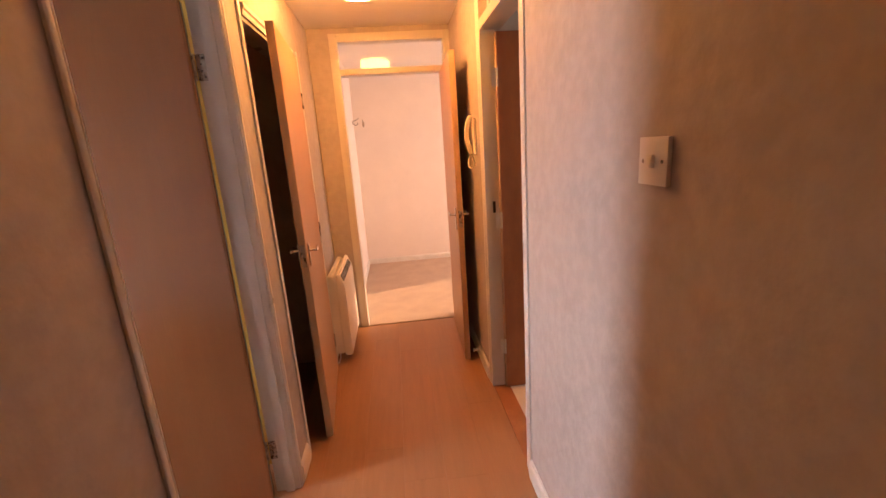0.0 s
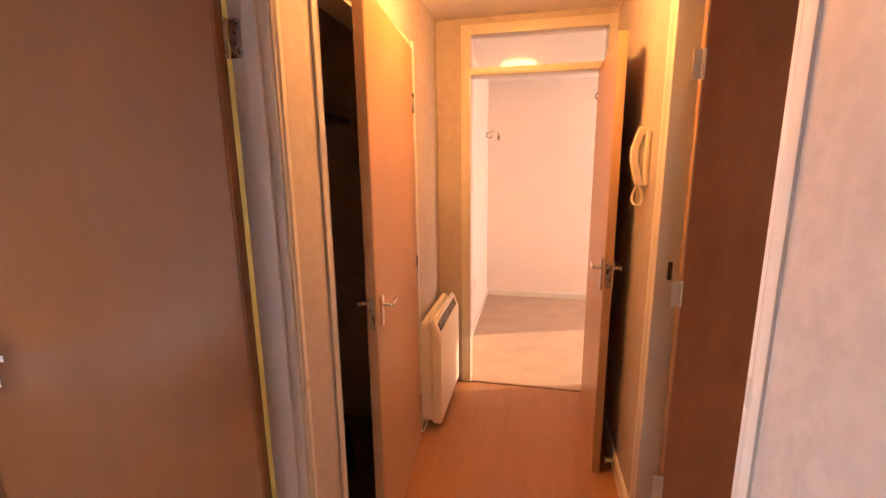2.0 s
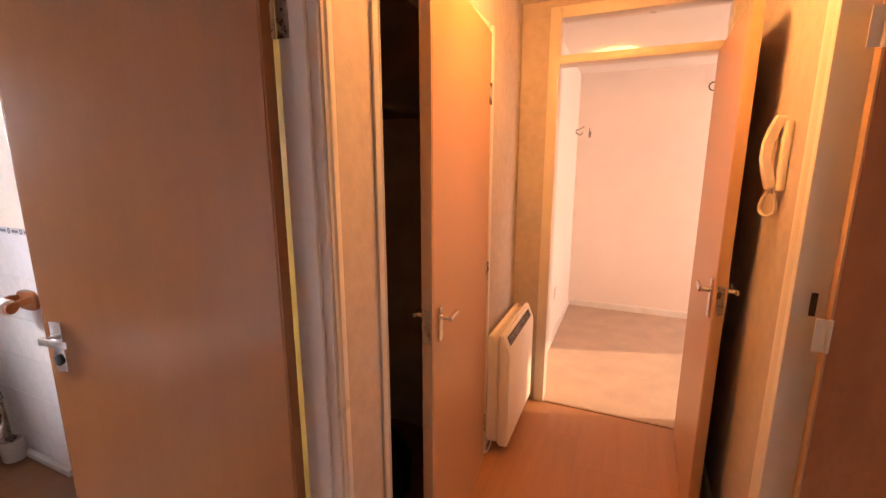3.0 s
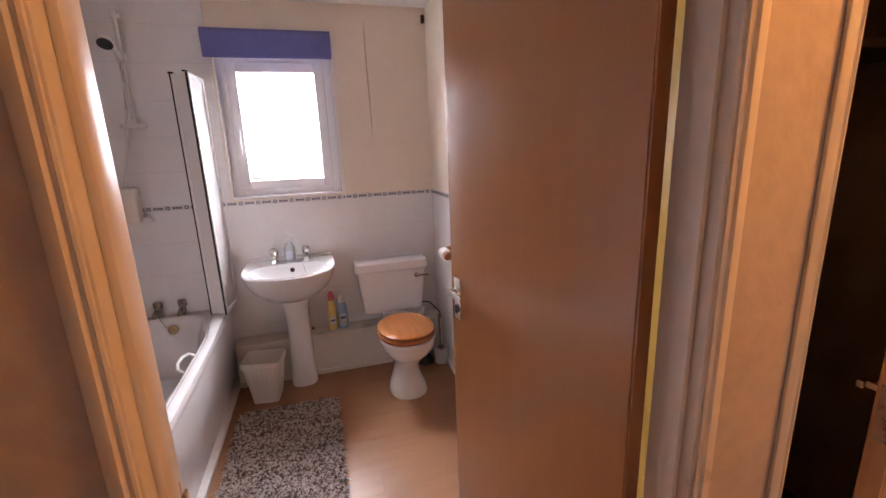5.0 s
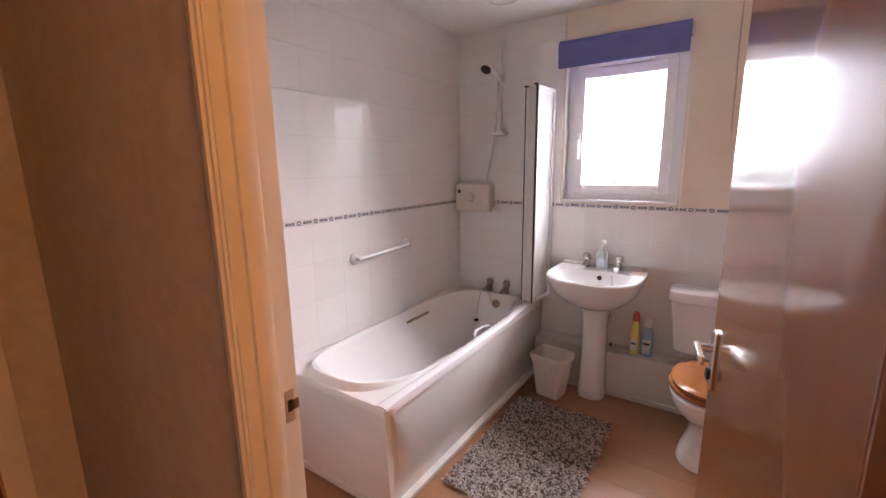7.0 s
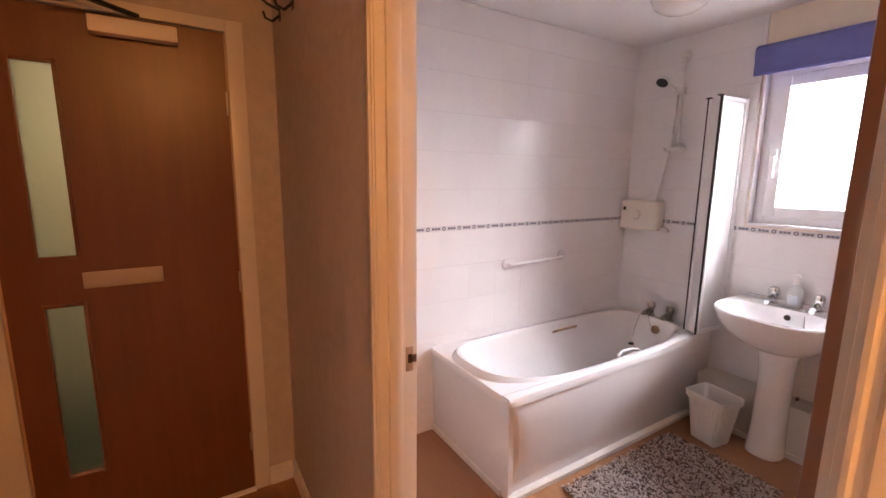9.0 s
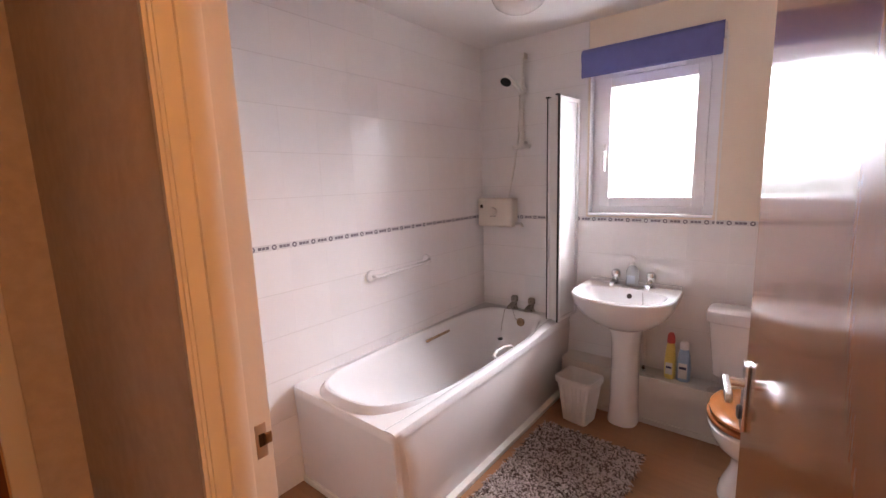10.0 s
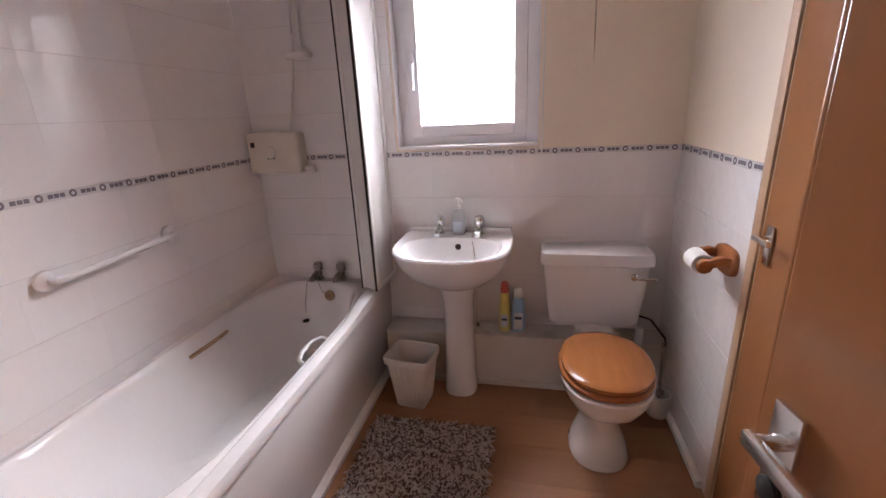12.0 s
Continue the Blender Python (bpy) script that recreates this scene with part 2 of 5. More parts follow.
def rod(points, r, n=10, bm=None):
    """A round bar along a line of points."""
    pts = [Vector(p) for p in points]
    rings = []
    up = Vector((0, 0, 1))
    for i, p in enumerate(pts):
        d = (pts[min(i + 1, len(pts) - 1)] - pts[max(i - 1, 0)]).normalized()
        side = d.cross(up)
        if side.length < 0.05:
            side = d.cross(Vector((0, 1, 0)))
        side.normalize()
        top = side.cross(d).normalized()
        rings.append([p + side * (r * math.cos(2 * math.pi * k / n)) + top * (r * math.sin(2 * math.pi * k / n)) for k in range(n)])
    return loft(rings, True, True, bm)


def move(bm, m):
    bmesh.ops.transform(bm, matrix=m, verts=list(bm.verts))
    return bm


def finish(name, bm, material, smooth=False):
    me = bpy.data.meshes.new(name)
    bmesh.ops.recalc_face_normals(bm, faces=list(bm.faces))
    bm.to_mesh(me)
    bm.free()
    me.materials.append(material)
    if smooth:
        me.polygons.foreach_set("use_smooth", [True] * len(me.polygons))
        me.set_sharp_from_angle(angle=radians(38))
    return me


def part(name, bm, material, parent, label="", smooth=True):
    ob = new(name, finish(name, bm, material, smooth))
    ob.parent = parent
    return tagged(ob, label)


def single(name, bm, material, label, category, group="", kind="", smooth=True):
    """A thing that is one mesh."""
    return tagged(new(name, finish(name, bm, material, smooth)), label, category, group, kind)


def thing(name, m, label, category, group="", kind=""):
    ob = new(name)
    ob.empty_display_size = 0.1
    ob.matrix_world = m if isinstance(m, Matrix) else Matrix.Translation(m)
    return tagged(ob, label, category, group, kind)


def structure(name, bm, material, label, category="wall", smooth=False):
    return single(name, bm, material, label, category, "", "structure", smooth)


def wall(name, axis, a0, a1, s0, s1, top, openings, material, label):
    """A wall of thickness a0..a1 on an axis, from s0 to s1 along the other, with openings (s0, s1, z0, z1)."""
    bm = bmesh.new()

    def piece(u0, u1, z0, z1):
        if u1 - u0 > 1e-4 and z1 - z0 > 1e-4:
            if axis == "x":
                box(bm, a0, a1, u0, u1, z0, z1)
            else:
                box(bm, u0, u1, a0, a1, z0, z1)
    at = s0
    for u0, u1, z0, z1 in sorted(openings):
        piece(at, u0, 0, top)
        piece(u0, u1, 0, z0)
        piece(u0, u1, z1, top)
        at = u1
    piece(at, s1, 0, top)
    return structure(name, bm, material, label)


# ---- large structure ----
H = 2.36        # ceiling of hall and living room
HB = 2.395      # ceiling of the bathroom
BX = -2.47      # window wall of the bathroom
BY = 2.125      # wall beside the toilet
wall("wall_hall_left", "x", -0.10, 0.0, 0.0, 3.70, 2.42, [(1.073, 1.952, 0, 2.05), (2.15, 3.05, 0, 2.05)], WALLPAPER, "mottled cream textured wallpaper between bathroom and cupboard doorways")
wall_entrance = wall("wall_entrance", "y", -0.12, 0.0, -2.75, 3.1, 2.42, [(0.15, 1.0, 0, 2.085)], WALLPAPER, "cream papered wall around the entrance door")
wall("wall_hall_right", "x", 1.05, 1.15, 0.0, 3.70, 2.42, [(1.835, 2.58, 0, 2.30)], WALLPAPER, "mottled cream textured wallpaper on hall wall")
wall_living = wall("wall_living", "y", 3.70, 3.80, -0.12, 3.6, 2.42, [(0.155, 1.06, 0, 2.32)], WALLPAPER, "papered end wall around the living room door")
wall("wall_living_left", "x", -0.02, 0.105, 3.80, 5.75, 2.42, [], LIVING_PAINT, "plain white painted living room wall")
wall("wall_living_far", "y", 5.75, 5.87, -0.02, 3.6, 2.42, [], LIVING_PAINT, "plain white painted end wall of living room")
wall("wall_living_right", "x", 3.40, 3.60, 3.80, 5.75, 2.42, [(4.1, 5.6, 0.85, 2.1)], LIVING_PAINT, "white living room wall with a window opening")
wall_window = wall("wall_bath_window", "x", BX - 0.22, BX, 0.0, 2.34, 2.42, [(0.815, 1.495, 1.235, 2.095)], CREAM_PAINT, "cream painted bathroom wall around the window")
wall_toilet = wall("wall_bath_toilet", "y", BY, BY + 0.10, BX, -0.10, 2.42, [(-1.735, -0.86, 0.0, 2.06)], CREAM_PAINT, "cream painted bathroom wall beside the toilet")
wall("wall_cupboard_back", "x", -0.95, -0.85, BY + 0.10, 3.25, 2.42, [], DARK_PLASTER, "bare unlit back wall of hall cupboard")
wall("wall_cupboard_far", "y", 3.15, 3.25, -0.85, -0.10, 2.42, [], DARK_PLASTER, "bare unlit side wall of hall cupboard")
wall("wall_cupboard_near", "y", BY + 0.105, BY + 0.115, -0.85, -0.10, 2.42, [], DARK_PLASTER, "bare unlit side wall of hall cupboard")
wall("wall_kitchen_far", "y", 2.75, 2.85, 1.15, 3.1, 2.42, [], LIVING_PAINT, "plain kitchen wall behind the open door")
wall("wall_kitchen_right", "x", 2.85, 3.05, 0.0, 2.75, 2.42, [(1.05, 1.95, 1.0, 2.0)], LIVING_PAINT, "plain kitchen wall with a window opening")
wall_landing = wall("wall_landing", "y", -1.62, -1.5, -1.0, 2.2, 2.42, [], LANDING, "cream painted wall of shared landing")
wall("wall_landing_left", "x", -1.1, -1.0, -1.5, -0.12, 2.42, [], LANDING, "cream painted side wall of shared landing")
wall("wall_landing_right", "x", 2.2, 2.3, -1.5, -0.12, 2.42, [], LANDING, "cream painted side wall of shared landing")

structure("ceiling", cube(-0.10, 3.4, 0.0, 3.70, H, 2.5), CEILING_PAINT, "white painted hall ceiling", "ceiling")
structure("ceiling_living", cube(-0.02, 3.6, 3.70, 5.87, H, 2.5), CEILING_PAINT, "white painted living room ceiling", "ceiling")
structure("ceiling_bathroom", cube(BX - 0.22, -0.10, -0.12, 3.3, HB, 2.5), CEILING_PAINT, "white painted bathroom ceiling", "ceiling")
structure("ceiling_landing", cube(-1.1, 2.3, -1.62, -0.12, 2.4, 2.5), CEILING_PAINT, "white landing ceiling", "ceiling")

floor = structure("floor", box(cube(-0.1, 1.055, 0.0, 3.70, -0.1, -0.006), BX, -0.1, 0.0, BY, -0.1, -0.006), LAMINATE, "warm oak laminate floor of hall and bathroom", "floor")
structure("floor_kitchen", cube(1.15, 2.85, 0.0, 2.75, -0.1, -0.002), VINYL, "pale vinyl kitchen floor", "floor")
structure("floor_threshold", cube(1.055, 1.15, 1.835, 2.58, -0.1, -0.002), VENEER_RED, "brown wooden threshold strip in kitchen doorway", "threshold")
structure("floor_living", cube(0.0, 3.5, 3.712, 5.80, -0.1, 0.004), CARPET, "beige cut-pile carpet in living room", "carpet")
structure("floor_landing", cube(-1.0, 2.2, -1.5, -0.12, -0.1, -0.004), LANDING_FLOOR, "dark green landing carpet", "carpet")
structure("trim_carpet_bar", cube(0.16, 1.06, 3.692, 3.714, -0.003, 0.006, 0.003), BRASS, "dull brass carpet bar in living room doorway", "trim")


def skirting(name, axis, face, out, s0, s1, h=0.09, t=0.014):
    """Skirting board with a rounded top; out is the side on which it stands proud."""
    prof = [(0, 0), (t, 0), (t, h * 0.78), (t * 0.75, h * 0.9), (t * 0.35, h), (0, h)]
    r = []
    for s in (s0, s1):
        r.append([((face + out * d, s, z) if axis == "x" else (s, face + out * d, z)) for d, z in prof])
    return structure(name, loft(r), SKIRT, "white painted wooden skirting board", "skirting")


skirting("baseboard_hall_left", "x", 0.0, 1, 0.0, 1.045)
skirting("baseboard_entrance", "y", 0.0, 1, 0.014, 0.118)
skirting("baseboard_hall_mid", "x", 0.0, 1, 1.968, 2.122)
skirting("baseboard_hall_right", "x", 1.05, -1, 0.014, 1.80)
skirting("baseboard_hall_right_far", "x", 1.05, -1, 2.645, 3.69)
skirting("baseboard_hall_end", "x", 0.0, 1, 3.08, 3.69)
skirting("baseboard_living_left", "x", 0.105, 1, 3.81, 5.74, 0.07)
skirting("baseboard_living_far", "y", 5.75, -1, 0.12, 3.4, 0.07)
skirting("baseboard_toilet", "y", BY - 0.008, -1, -2.31, -1.77, 0.035, 0.02)


def post(name, x0, x1, y0, y1, z0, z1, label, mtl=None, bevel=0.004):
    return structure(name, cube(x0, x1, y0, y1, z0, z1, bevel), mtl or GLOSS, label, "trim", True)


def architrave(name, face, out, s0, s1, z1, inner):
    """An upright moulded architrave on a wall whose face is at x = face; inner is the edge by the opening."""
    d = 1 if inner == s1 else -1
    a = s0 if d == 1 else s1
    w = abs(s1 - s0)
    prof = [(0, 0), (0, 0.0065), (w * 0.10, 0.0085), (w * 0.55, 0.0085), (w * 0.66, 0.0035), (w * 0.80, 0.003), (w * 0.88, 0.006), (w, 0.005), (w, 0)]
    r = [[(face + out * h, a + d * u, z) for u, h in prof] for z in (0.0, z1)]
    return structure(name, loft(r), GLOSS, "white gloss moulded door architrave", "architrave", True)


def head_trim(name, face, out, s0, s1, z0, z1):
    prof = [(z1, 0), (z1, 0.018), (z1 - 0.02, 0.02), (z0 + 0.02, 0.013), (z0, 0.010), (z0, 0)]
    r = [[(face + out * h, s, z) for z, h in prof] for s in (s0, s1)]
    return structure(name, loft(r), GLOSS, "white gloss moulded architrave over door", "architrave", True)


# bathroom doorway: linings, stops, architraves
for nm, y0, y1, sy in (("left", 1.073, 1.100, 1), ("right", 1.925, 1.952, -1)):
    post("door_lining_bath_" + nm, -0.104, 0.002, y0, y1, 0.0, 2.05, "white gloss door lining")
    e = y1 if sy == 1 else y0
    post("door_stop_bath_" + nm, -0.060, -0.022, min(e, e + sy * 0.012), max(e, e + sy * 0.012), 0.0, 2.02, "white gloss door stop bead")
post("door_lining_bath_head", -0.104, 0.002, 1.100, 1.925, 2.02, 2.05, "white gloss door lining")
architrave("trim_bath_left", 0.002, 1, 1.068, 1.096, 2.09, 1.096)
architrave("trim_bath_right", 0.002, 1, 1.932, 1.966, 2.09, 1.932)
head_trim("trim_bath_head", 0.002, 1, 1.096, 1.932, 2.03, 2.09)
post("trim_bath_inside_left", -0.110, -0.10, 1.02, 1.075, 0, 2.09, "white architrave inside bathroom")
post("trim_bath_inside_right", -0.110, -0.10, 1.956, 2.01, 0, 2.09, "white architrave inside bathroom")

# hall cupboard doorway
post("door_lining_cupboard_near", -0.104, 0.002, 2.15, 2.172, 0, 2.05, "white gloss cupboard door lining")
post("door_lining_cupboard_far", -0.104, 0.002, 3.02, 3.05, 0, 2.05, "white gloss cupboard door lining")
post("door_lining_cupboard_head", -0.104, 0.002, 2.172, 3.02, 2.02, 2.05, "white gloss cupboard door lining")
architrave("trim_cupboard_near", 0.002, 1, 2.126, 2.164, 2.08, 2.164)
post("trim_cupboard_far", 0.0, 0.030, 3.058, 3.085, 0.0, 2.08, "white gloss door architrave beside the hinges")
head_trim("trim_cupboard_head", 0.002, 1, 2.164, 3.03, 2.035, 2.08)

# kitchen doorway with a panel over the door
post("door_lining_kitchen_near", 1.045, 1.155, 1.835, 1.862, 0, 2.30, "white gloss kitchen door lining")
post("door_lining_kitchen_far", 1.045, 1.155, 2.555, 2.58, 0, 2.30, "white gloss kitchen door lining")
post("door_lining_kitchen_bar", 1.045, 1.155, 1.862, 2.555, 2.035, 2.085, "white gloss transom bar over kitchen door")
post("door_lining_kitchen_head", 1.045, 1.155, 1.862, 2.555, 2.27, 2.30, "white gloss head of kitchen door frame")
post("trim_kitchen_panel", 1.09, 1.105, 1.862, 2.555, 2.085, 2.27, "white painted panel over kitchen door", None, 0.0)
architrave("trim_kitchen_near", 1.05, -1, 1.80, 1.85, 2.33, 1.85)
architrave("trim_kitchen_far", 1.05, -1, 2.57, 2.635, 2.33, 2.57)
head_trim("trim_kitchen_head", 1.045, -1, 1.85, 2.57, 2.28, 2.33)

# living room door frame with a glazed fanlight
for nm, x0, x1 in (("left", 0.156, 0.215), ("right", 1.003, 1.06)):
    post("door_frame_living_" + nm, x0, x1, 3.685, 3.80, 0.0, 2.32, "white gloss door frame")
post("door_frame_living_head", 0.215, 1.003, 3.685, 3.80, 2.262, 2.32, "white gloss door frame head")
post("door_frame_living_bar", 0.215, 1.003, 3.68, 3.80, 2.03, 2.072, "white gloss transom bar under fanlight")
fan = thing("window_1", (0.6, 3.74, 2.072), "clear glass fanlight over living room door", "window", "", "structure")
part("pane", move(cube(0.215, 1.003, 3.737, 3.741, 2.072, 2.262), Matrix.Translation((-0.6, -3.74, -2.072))), CLEAR, fan, "", False).visible_shadow = False

# entrance door frame
post("door_frame_entrance_right", 0.12, 0.184, -0.10, 0.012, 0, 2.09, "white painted entrance door frame")
post("door_frame_entrance_left", 0.948, 1.03, -0.10, 0.012, 0, 2.09, "white painted entrance door frame")
post("door_frame_entrance_head", 0.184, 0.948, -0.10, 0.012, 2.045, 2.09, "white painted entrance door frame")
structure("trim_entrance_sill", cube(0.184, 0.948, -0.08, 0.02, -0.004, 0.01, 0.004), ALUMINIUM, "metal threshold bar under entrance door", "trim")

# bathroom cupboard door frame in the wall beside the toilet
post("door_frame_airing_left", -1.742, -1.70, BY - 0.010, BY + 0.09, 0, 2.08, "varnished pale wood door frame", LIPPING)
post("door_frame_airing_right", -0.90, -0.83, BY - 0.012, BY + 0.09, 0, 2.08, "varnished pale wood door frame", LIPPING)
post("door_frame_airing_head", -1.70, -0.90, BY - 0.012, BY + 0.09, 2.02, 2.08, "varnished pale wood door frame", LIPPING)


# board and finish added so that the hinge gap shows a yellow strip
CORNER_YELLOW = mat("yellow_gap_board", (0.72, 0.47, 0.10), 0.3, spots=(0.64, 0.40, 0.08), scale=4, stretch=(7, 7, 0.5), coat=0.3)
post("trim_gap_board", -0.46, -0.13, BY - 0.010, BY, 0, 2.12, "yellow board added behind the bathroom door to colour the hinge gap", CORNER_YELLOW, 0.002)


# ---- doors ----
def leaf(name, m, width, height, face, edge, label, thick=0.04, panels=(), hinge_edge=None, over=0.0):
    """A flush door: hinge line at the origin, leaf along +x, faces at y = 0 and y = thick."""
    d = thing(name, m, label, "door", "", "structure")
    bm = bmesh.new()
    cuts = sorted(panels)
    if cuts:
        px0, px1 = cuts[0][0], cuts[0][1]
        box(bm, 0.006, px0, 0, thick, 0.006, height)
        box(bm, px1, width - 0.008, 0, thick, 0.006, height)
        z = 0.006
        for _, _, z0, z1 in sorted(cuts, key=lambda c: c[2]):
            box(bm, px0, px1, 0, thick, z, z0)
            z = z1
        box(bm, px0, px1, 0, thick, z, height)
    else:
        box(bm, 0.006 - over, width - 0.008, 0, thick, 0.006, height, 0.002)
    part("panel", bm, face, d, "", False)
    part("lipping", cube(width - 0.008, width, 0.001, thick - 0.001, 0.006, height, 0.0015), edge, d, "bare wooden edge lipping")
    part("hinge_lipping", cube(-over, 0.006 - over, 0.001, thick - 0.001, 0.006, height, 0.0015), hinge_edge or edge, d)
    return d


def lever(d, x, z, face_y, out, toward, round_lock=False, mtl=None, big=1.0):
    """A lever handle on a back plate; out is the side of the leaf, toward the way the lever points along x."""
    mtl = mtl or HANDLE_CHROME
    s = big
    h = part("handle", cube(x - 0.021 * s, x + 0.021 * s, min(face_y, face_y + out * 0.009), max(face_y, face_y + out * 0.009), z - 0.075 * s, z + 0.075 * s, 0.003), mtl, d, "chrome lever handle on back plate")
    o = out
    bar = rod([(x, face_y + o * 0.008, z + 0.03 * s), (x, face_y + o * 0.045, z + 0.03 * s)], 0.010 * s)
    part("lever", bar, mtl, h)
    y0, y1 = sorted((face_y + o * 0.034, face_y + o * 0.047))
    xx0, xx1 = sorted((x - toward * 0.012, x + toward * 0.092 * s))
    part("grip", cube(xx0, xx1, y0, y1, z + 0.02 * s, z + 0.04 * s, 0.003), mtl, h)
    if round_lock:
        k = lathe([(0.014, 0), (0.016, 0.002), (0.016, 0.006), (0.011, 0.008)], n=20)
        move(k, pose(x, face_y + o * 0.009, z - 0.038 * s, -90 * o, 0, 0))
        part("lock", k, BLACK, h, "black round lock")
    return h


def edge_plate(d, width, z, thick):
    part("latch_plate", cube(width, width + 0.002, thick * 0.2, thick * 0.8, z - 0.05, z + 0.06, 0.0008), WORN_CHROME, d, "metal latch plate on door edge")


def hinge(d, z, y, mtl=None, side=1.0):
    h = part("hinge", lathe([(0.006, -0.045), (0.006, 0.045)], 0, y, z, 12), mtl or WORN_CHROME, d, "metal butt hinge")
    part("hinge_plate", cube(min(0, side * 0.03), max(0, side * 0.03), y - 0.0015, y + 0.0015, z - 0.045, z + 0.045), mtl or WORN_CHROME, h)
    return h


# bathroom door, open inward
bath_door = leaf("door_bathroom", pose(-0.111, 1.918, 0, 0, 0, 180 + 8.9), 0.79, 2.005, VENEER, VENEER, "brown wood veneer bathroom door standing open", 0.038, (), VENEER, 0.0)
lever(bath_door, 0.733, 0.985, 0.038, 1, -1, True)
lever(bath_door, 0.733, 0.985, 0.0, -1, -1)
edge_plate(bath_door, 0.79, 1.0, 0.038)
for z in (1.80, 0.22):
    h = hinge(bath_door, z, 0.0)
    bm = cube(-0.104, -0.072, 1.9225, 1.9248, z - 0.045, z + 0.045, 0.0008)
    frame_plate = single("hinge_leaf", bm, WORN_CHROME, "worn metal hinge leaf screwed to bathroom door lining", "hinge")
    for dz in (-0.032, -0.011, 0.011, 0.032):
        part("screw", cube(-0.090 + (0.008 if abs(dz) > 0.02 else 0), -0.084 + (0.008 if abs(dz) > 0.02 else 0), 1.9212, 1.9226, z + dz - 0.003, z + dz + 0.003, 0.0006), BRONZE, frame_plate)
# hall cupboard door, ajar
cup_door = leaf("door_cupboard", pose(0.0, 3.017, 0, 0, 0, -90 + 5.1), 0.762, 2.035, VENEER_LIT, LIPPING, "wood veneer cupboard door left ajar, lamplight in its paler tone", 0.036)
lever(cup_door, 0.705, 1.0, 0.036, 1, -1, big=0.74)
lever(cup_door, 0.705, 1.0, 0.0, -1, -1, big=0.74)
edge_plate(cup_door, 0.762, 1.0, 0.036)
for z in (1.79, 1.0, 0.21):
    hinge(cup_door, z, 0.036)
# living room door, open along the hall wall
liv_door = leaf("door_living", pose(0.996, 3.685, 0, 0, 0, -92.0) @ Matrix.Translation((0, -0.038, 0)), 0.775, 2.02, VENEER_LIT, LIPPING, "wood veneer living room door standing open, lamplight in its paler tone", 0.038)
lever(liv_door, 0.715, 1.0, 0.038, 1, -1)
lever(liv_door, 0.715, 1.0, 0.0, -1, -1)
edge_plate(liv_door, 0.775, 1.0, 0.038)
# kitchen door, open into the kitchen
kit_door = leaf("door_kitchen", pose(1.122, 2.522, 0, 0, 0, 0), 0.69, 2.02, VENEER_RED, LIPPING, "red-brown veneer kitchen door standing open", 0.038)
lever(kit_door, 0.63, 1.0, 0.0, -1, -1)
for z in (1.80, 1.05, 0.28):
    hinge(kit_door, z, -0.004, GLOSS, -1)
# entrance door, closed, with two obscured glass lights
ent_door = leaf("door_entrance", pose(0.184, -0.048, 0, 0, 0, 0), 0.764, 2.042, ENTRANCE_WOOD, LIPPING, "closed red-brown entrance door with two narrow glass panels", 0.044, [(0.541, 0.656, 0.306, 1.0), (0.541, 0.656, 1.18, 1.86)])
for z0, z1 in ((0.306, 1.0), (1.18, 1.86)):
    g = part("glass_panel", cube(0.541, 0.656, 0.016, 0.022, z0, z1), WIRED, ent_door, "obscured cream glass vision panel", False)
    g.visible_shadow = False
    for a in ((0.533, 0.545, z0 - 0.008, z1 + 0.008), (0.652, 0.664, z0 - 0.008, z1 + 0.008)):
        part("bead", cube(a[0], a[1], 0.04, 0.05, a[2], a[3], 0.002), ENTRANCE_WOOD, ent_door)
    for zz in (z0, z1):
        part("bead", cube(0.545, 0.652, 0.04, 0.05, zz - 0.008, zz + 0.004, 0.002), ENTRANCE_WOOD, ent_door)
flap = part("letter_plate", cube(0.284, 0.536, 0.044, 0.052, 1.055, 1.118, 0.003), LETTER, ent_door, "pinkish metal letter plate")
part("flap_lip", cube(0.294, 0.526, 0.052, 0.055, 1.062, 1.068, 0.001), LETTER, flap)
closer = part("door_closer", cube(0.165, 0.43, 0.044, 0.10, 1.965, 2.022, 0.008), CREAM_PLASTIC, ent_door, "cream overhead door closer")
part("closer_arm", move(cube(-0.15, 0.15, -0.012, 0.012, -0.006, 0.006, 0.003), pose(0.40, 0.15, 2.05, 0, 0, 40)), BLACK, closer, "black folding closer arm")
part("closer_arm", move(cube(-0.14, 0.14, -0.012, 0.012, -0.006, 0.006, 0.003), pose(0.43, 0.15, 2.062, 0, 0, -48)), BLACK, closer)
for z in (1.77, 1.02, 0.25):
    hinge(ent_door, z, 0.046, LETTER, 0.4)
# small cupboard door in the bathroom
air_door = leaf("door_airing", pose(-0.905, BY + 0.036, 0, 0, 0, 180), 0.794, 2.015, VENEER, LIPPING, "brown veneer airing cupboard door, shut", 0.04)
lever(air_door, 0.735, 1.0, 0.04, 1, -1, False, None, 0.74)

# strike plate and keeper let into the linings
strike = single("strike_plate", cube(-0.092, -0.072, 1.0995, 1.102, 0.990, 1.055, 0.001), LETTER, "worn metal strike plate let into bathroom door lining", "strike plate")
# dark block laid on the plate for the shade in the latch hole
part("latch_hole_shade", cube(-0.088, -0.077, 1.1015, 1.1026, 1.012, 1.036), BRONZE, strike)
part("latch_lip", cube(-0.100, -0.088, 1.1015, 1.106, 1.014, 1.034, 0.001), BRASS, strike, "small brass lip")
single("lock_keep", cube(1.085, 1.10, 2.5525, 2.5555, 1.09, 1.155, 0.001), BRONZE, "dark metal lock keep on kitchen door frame", "strike plate")


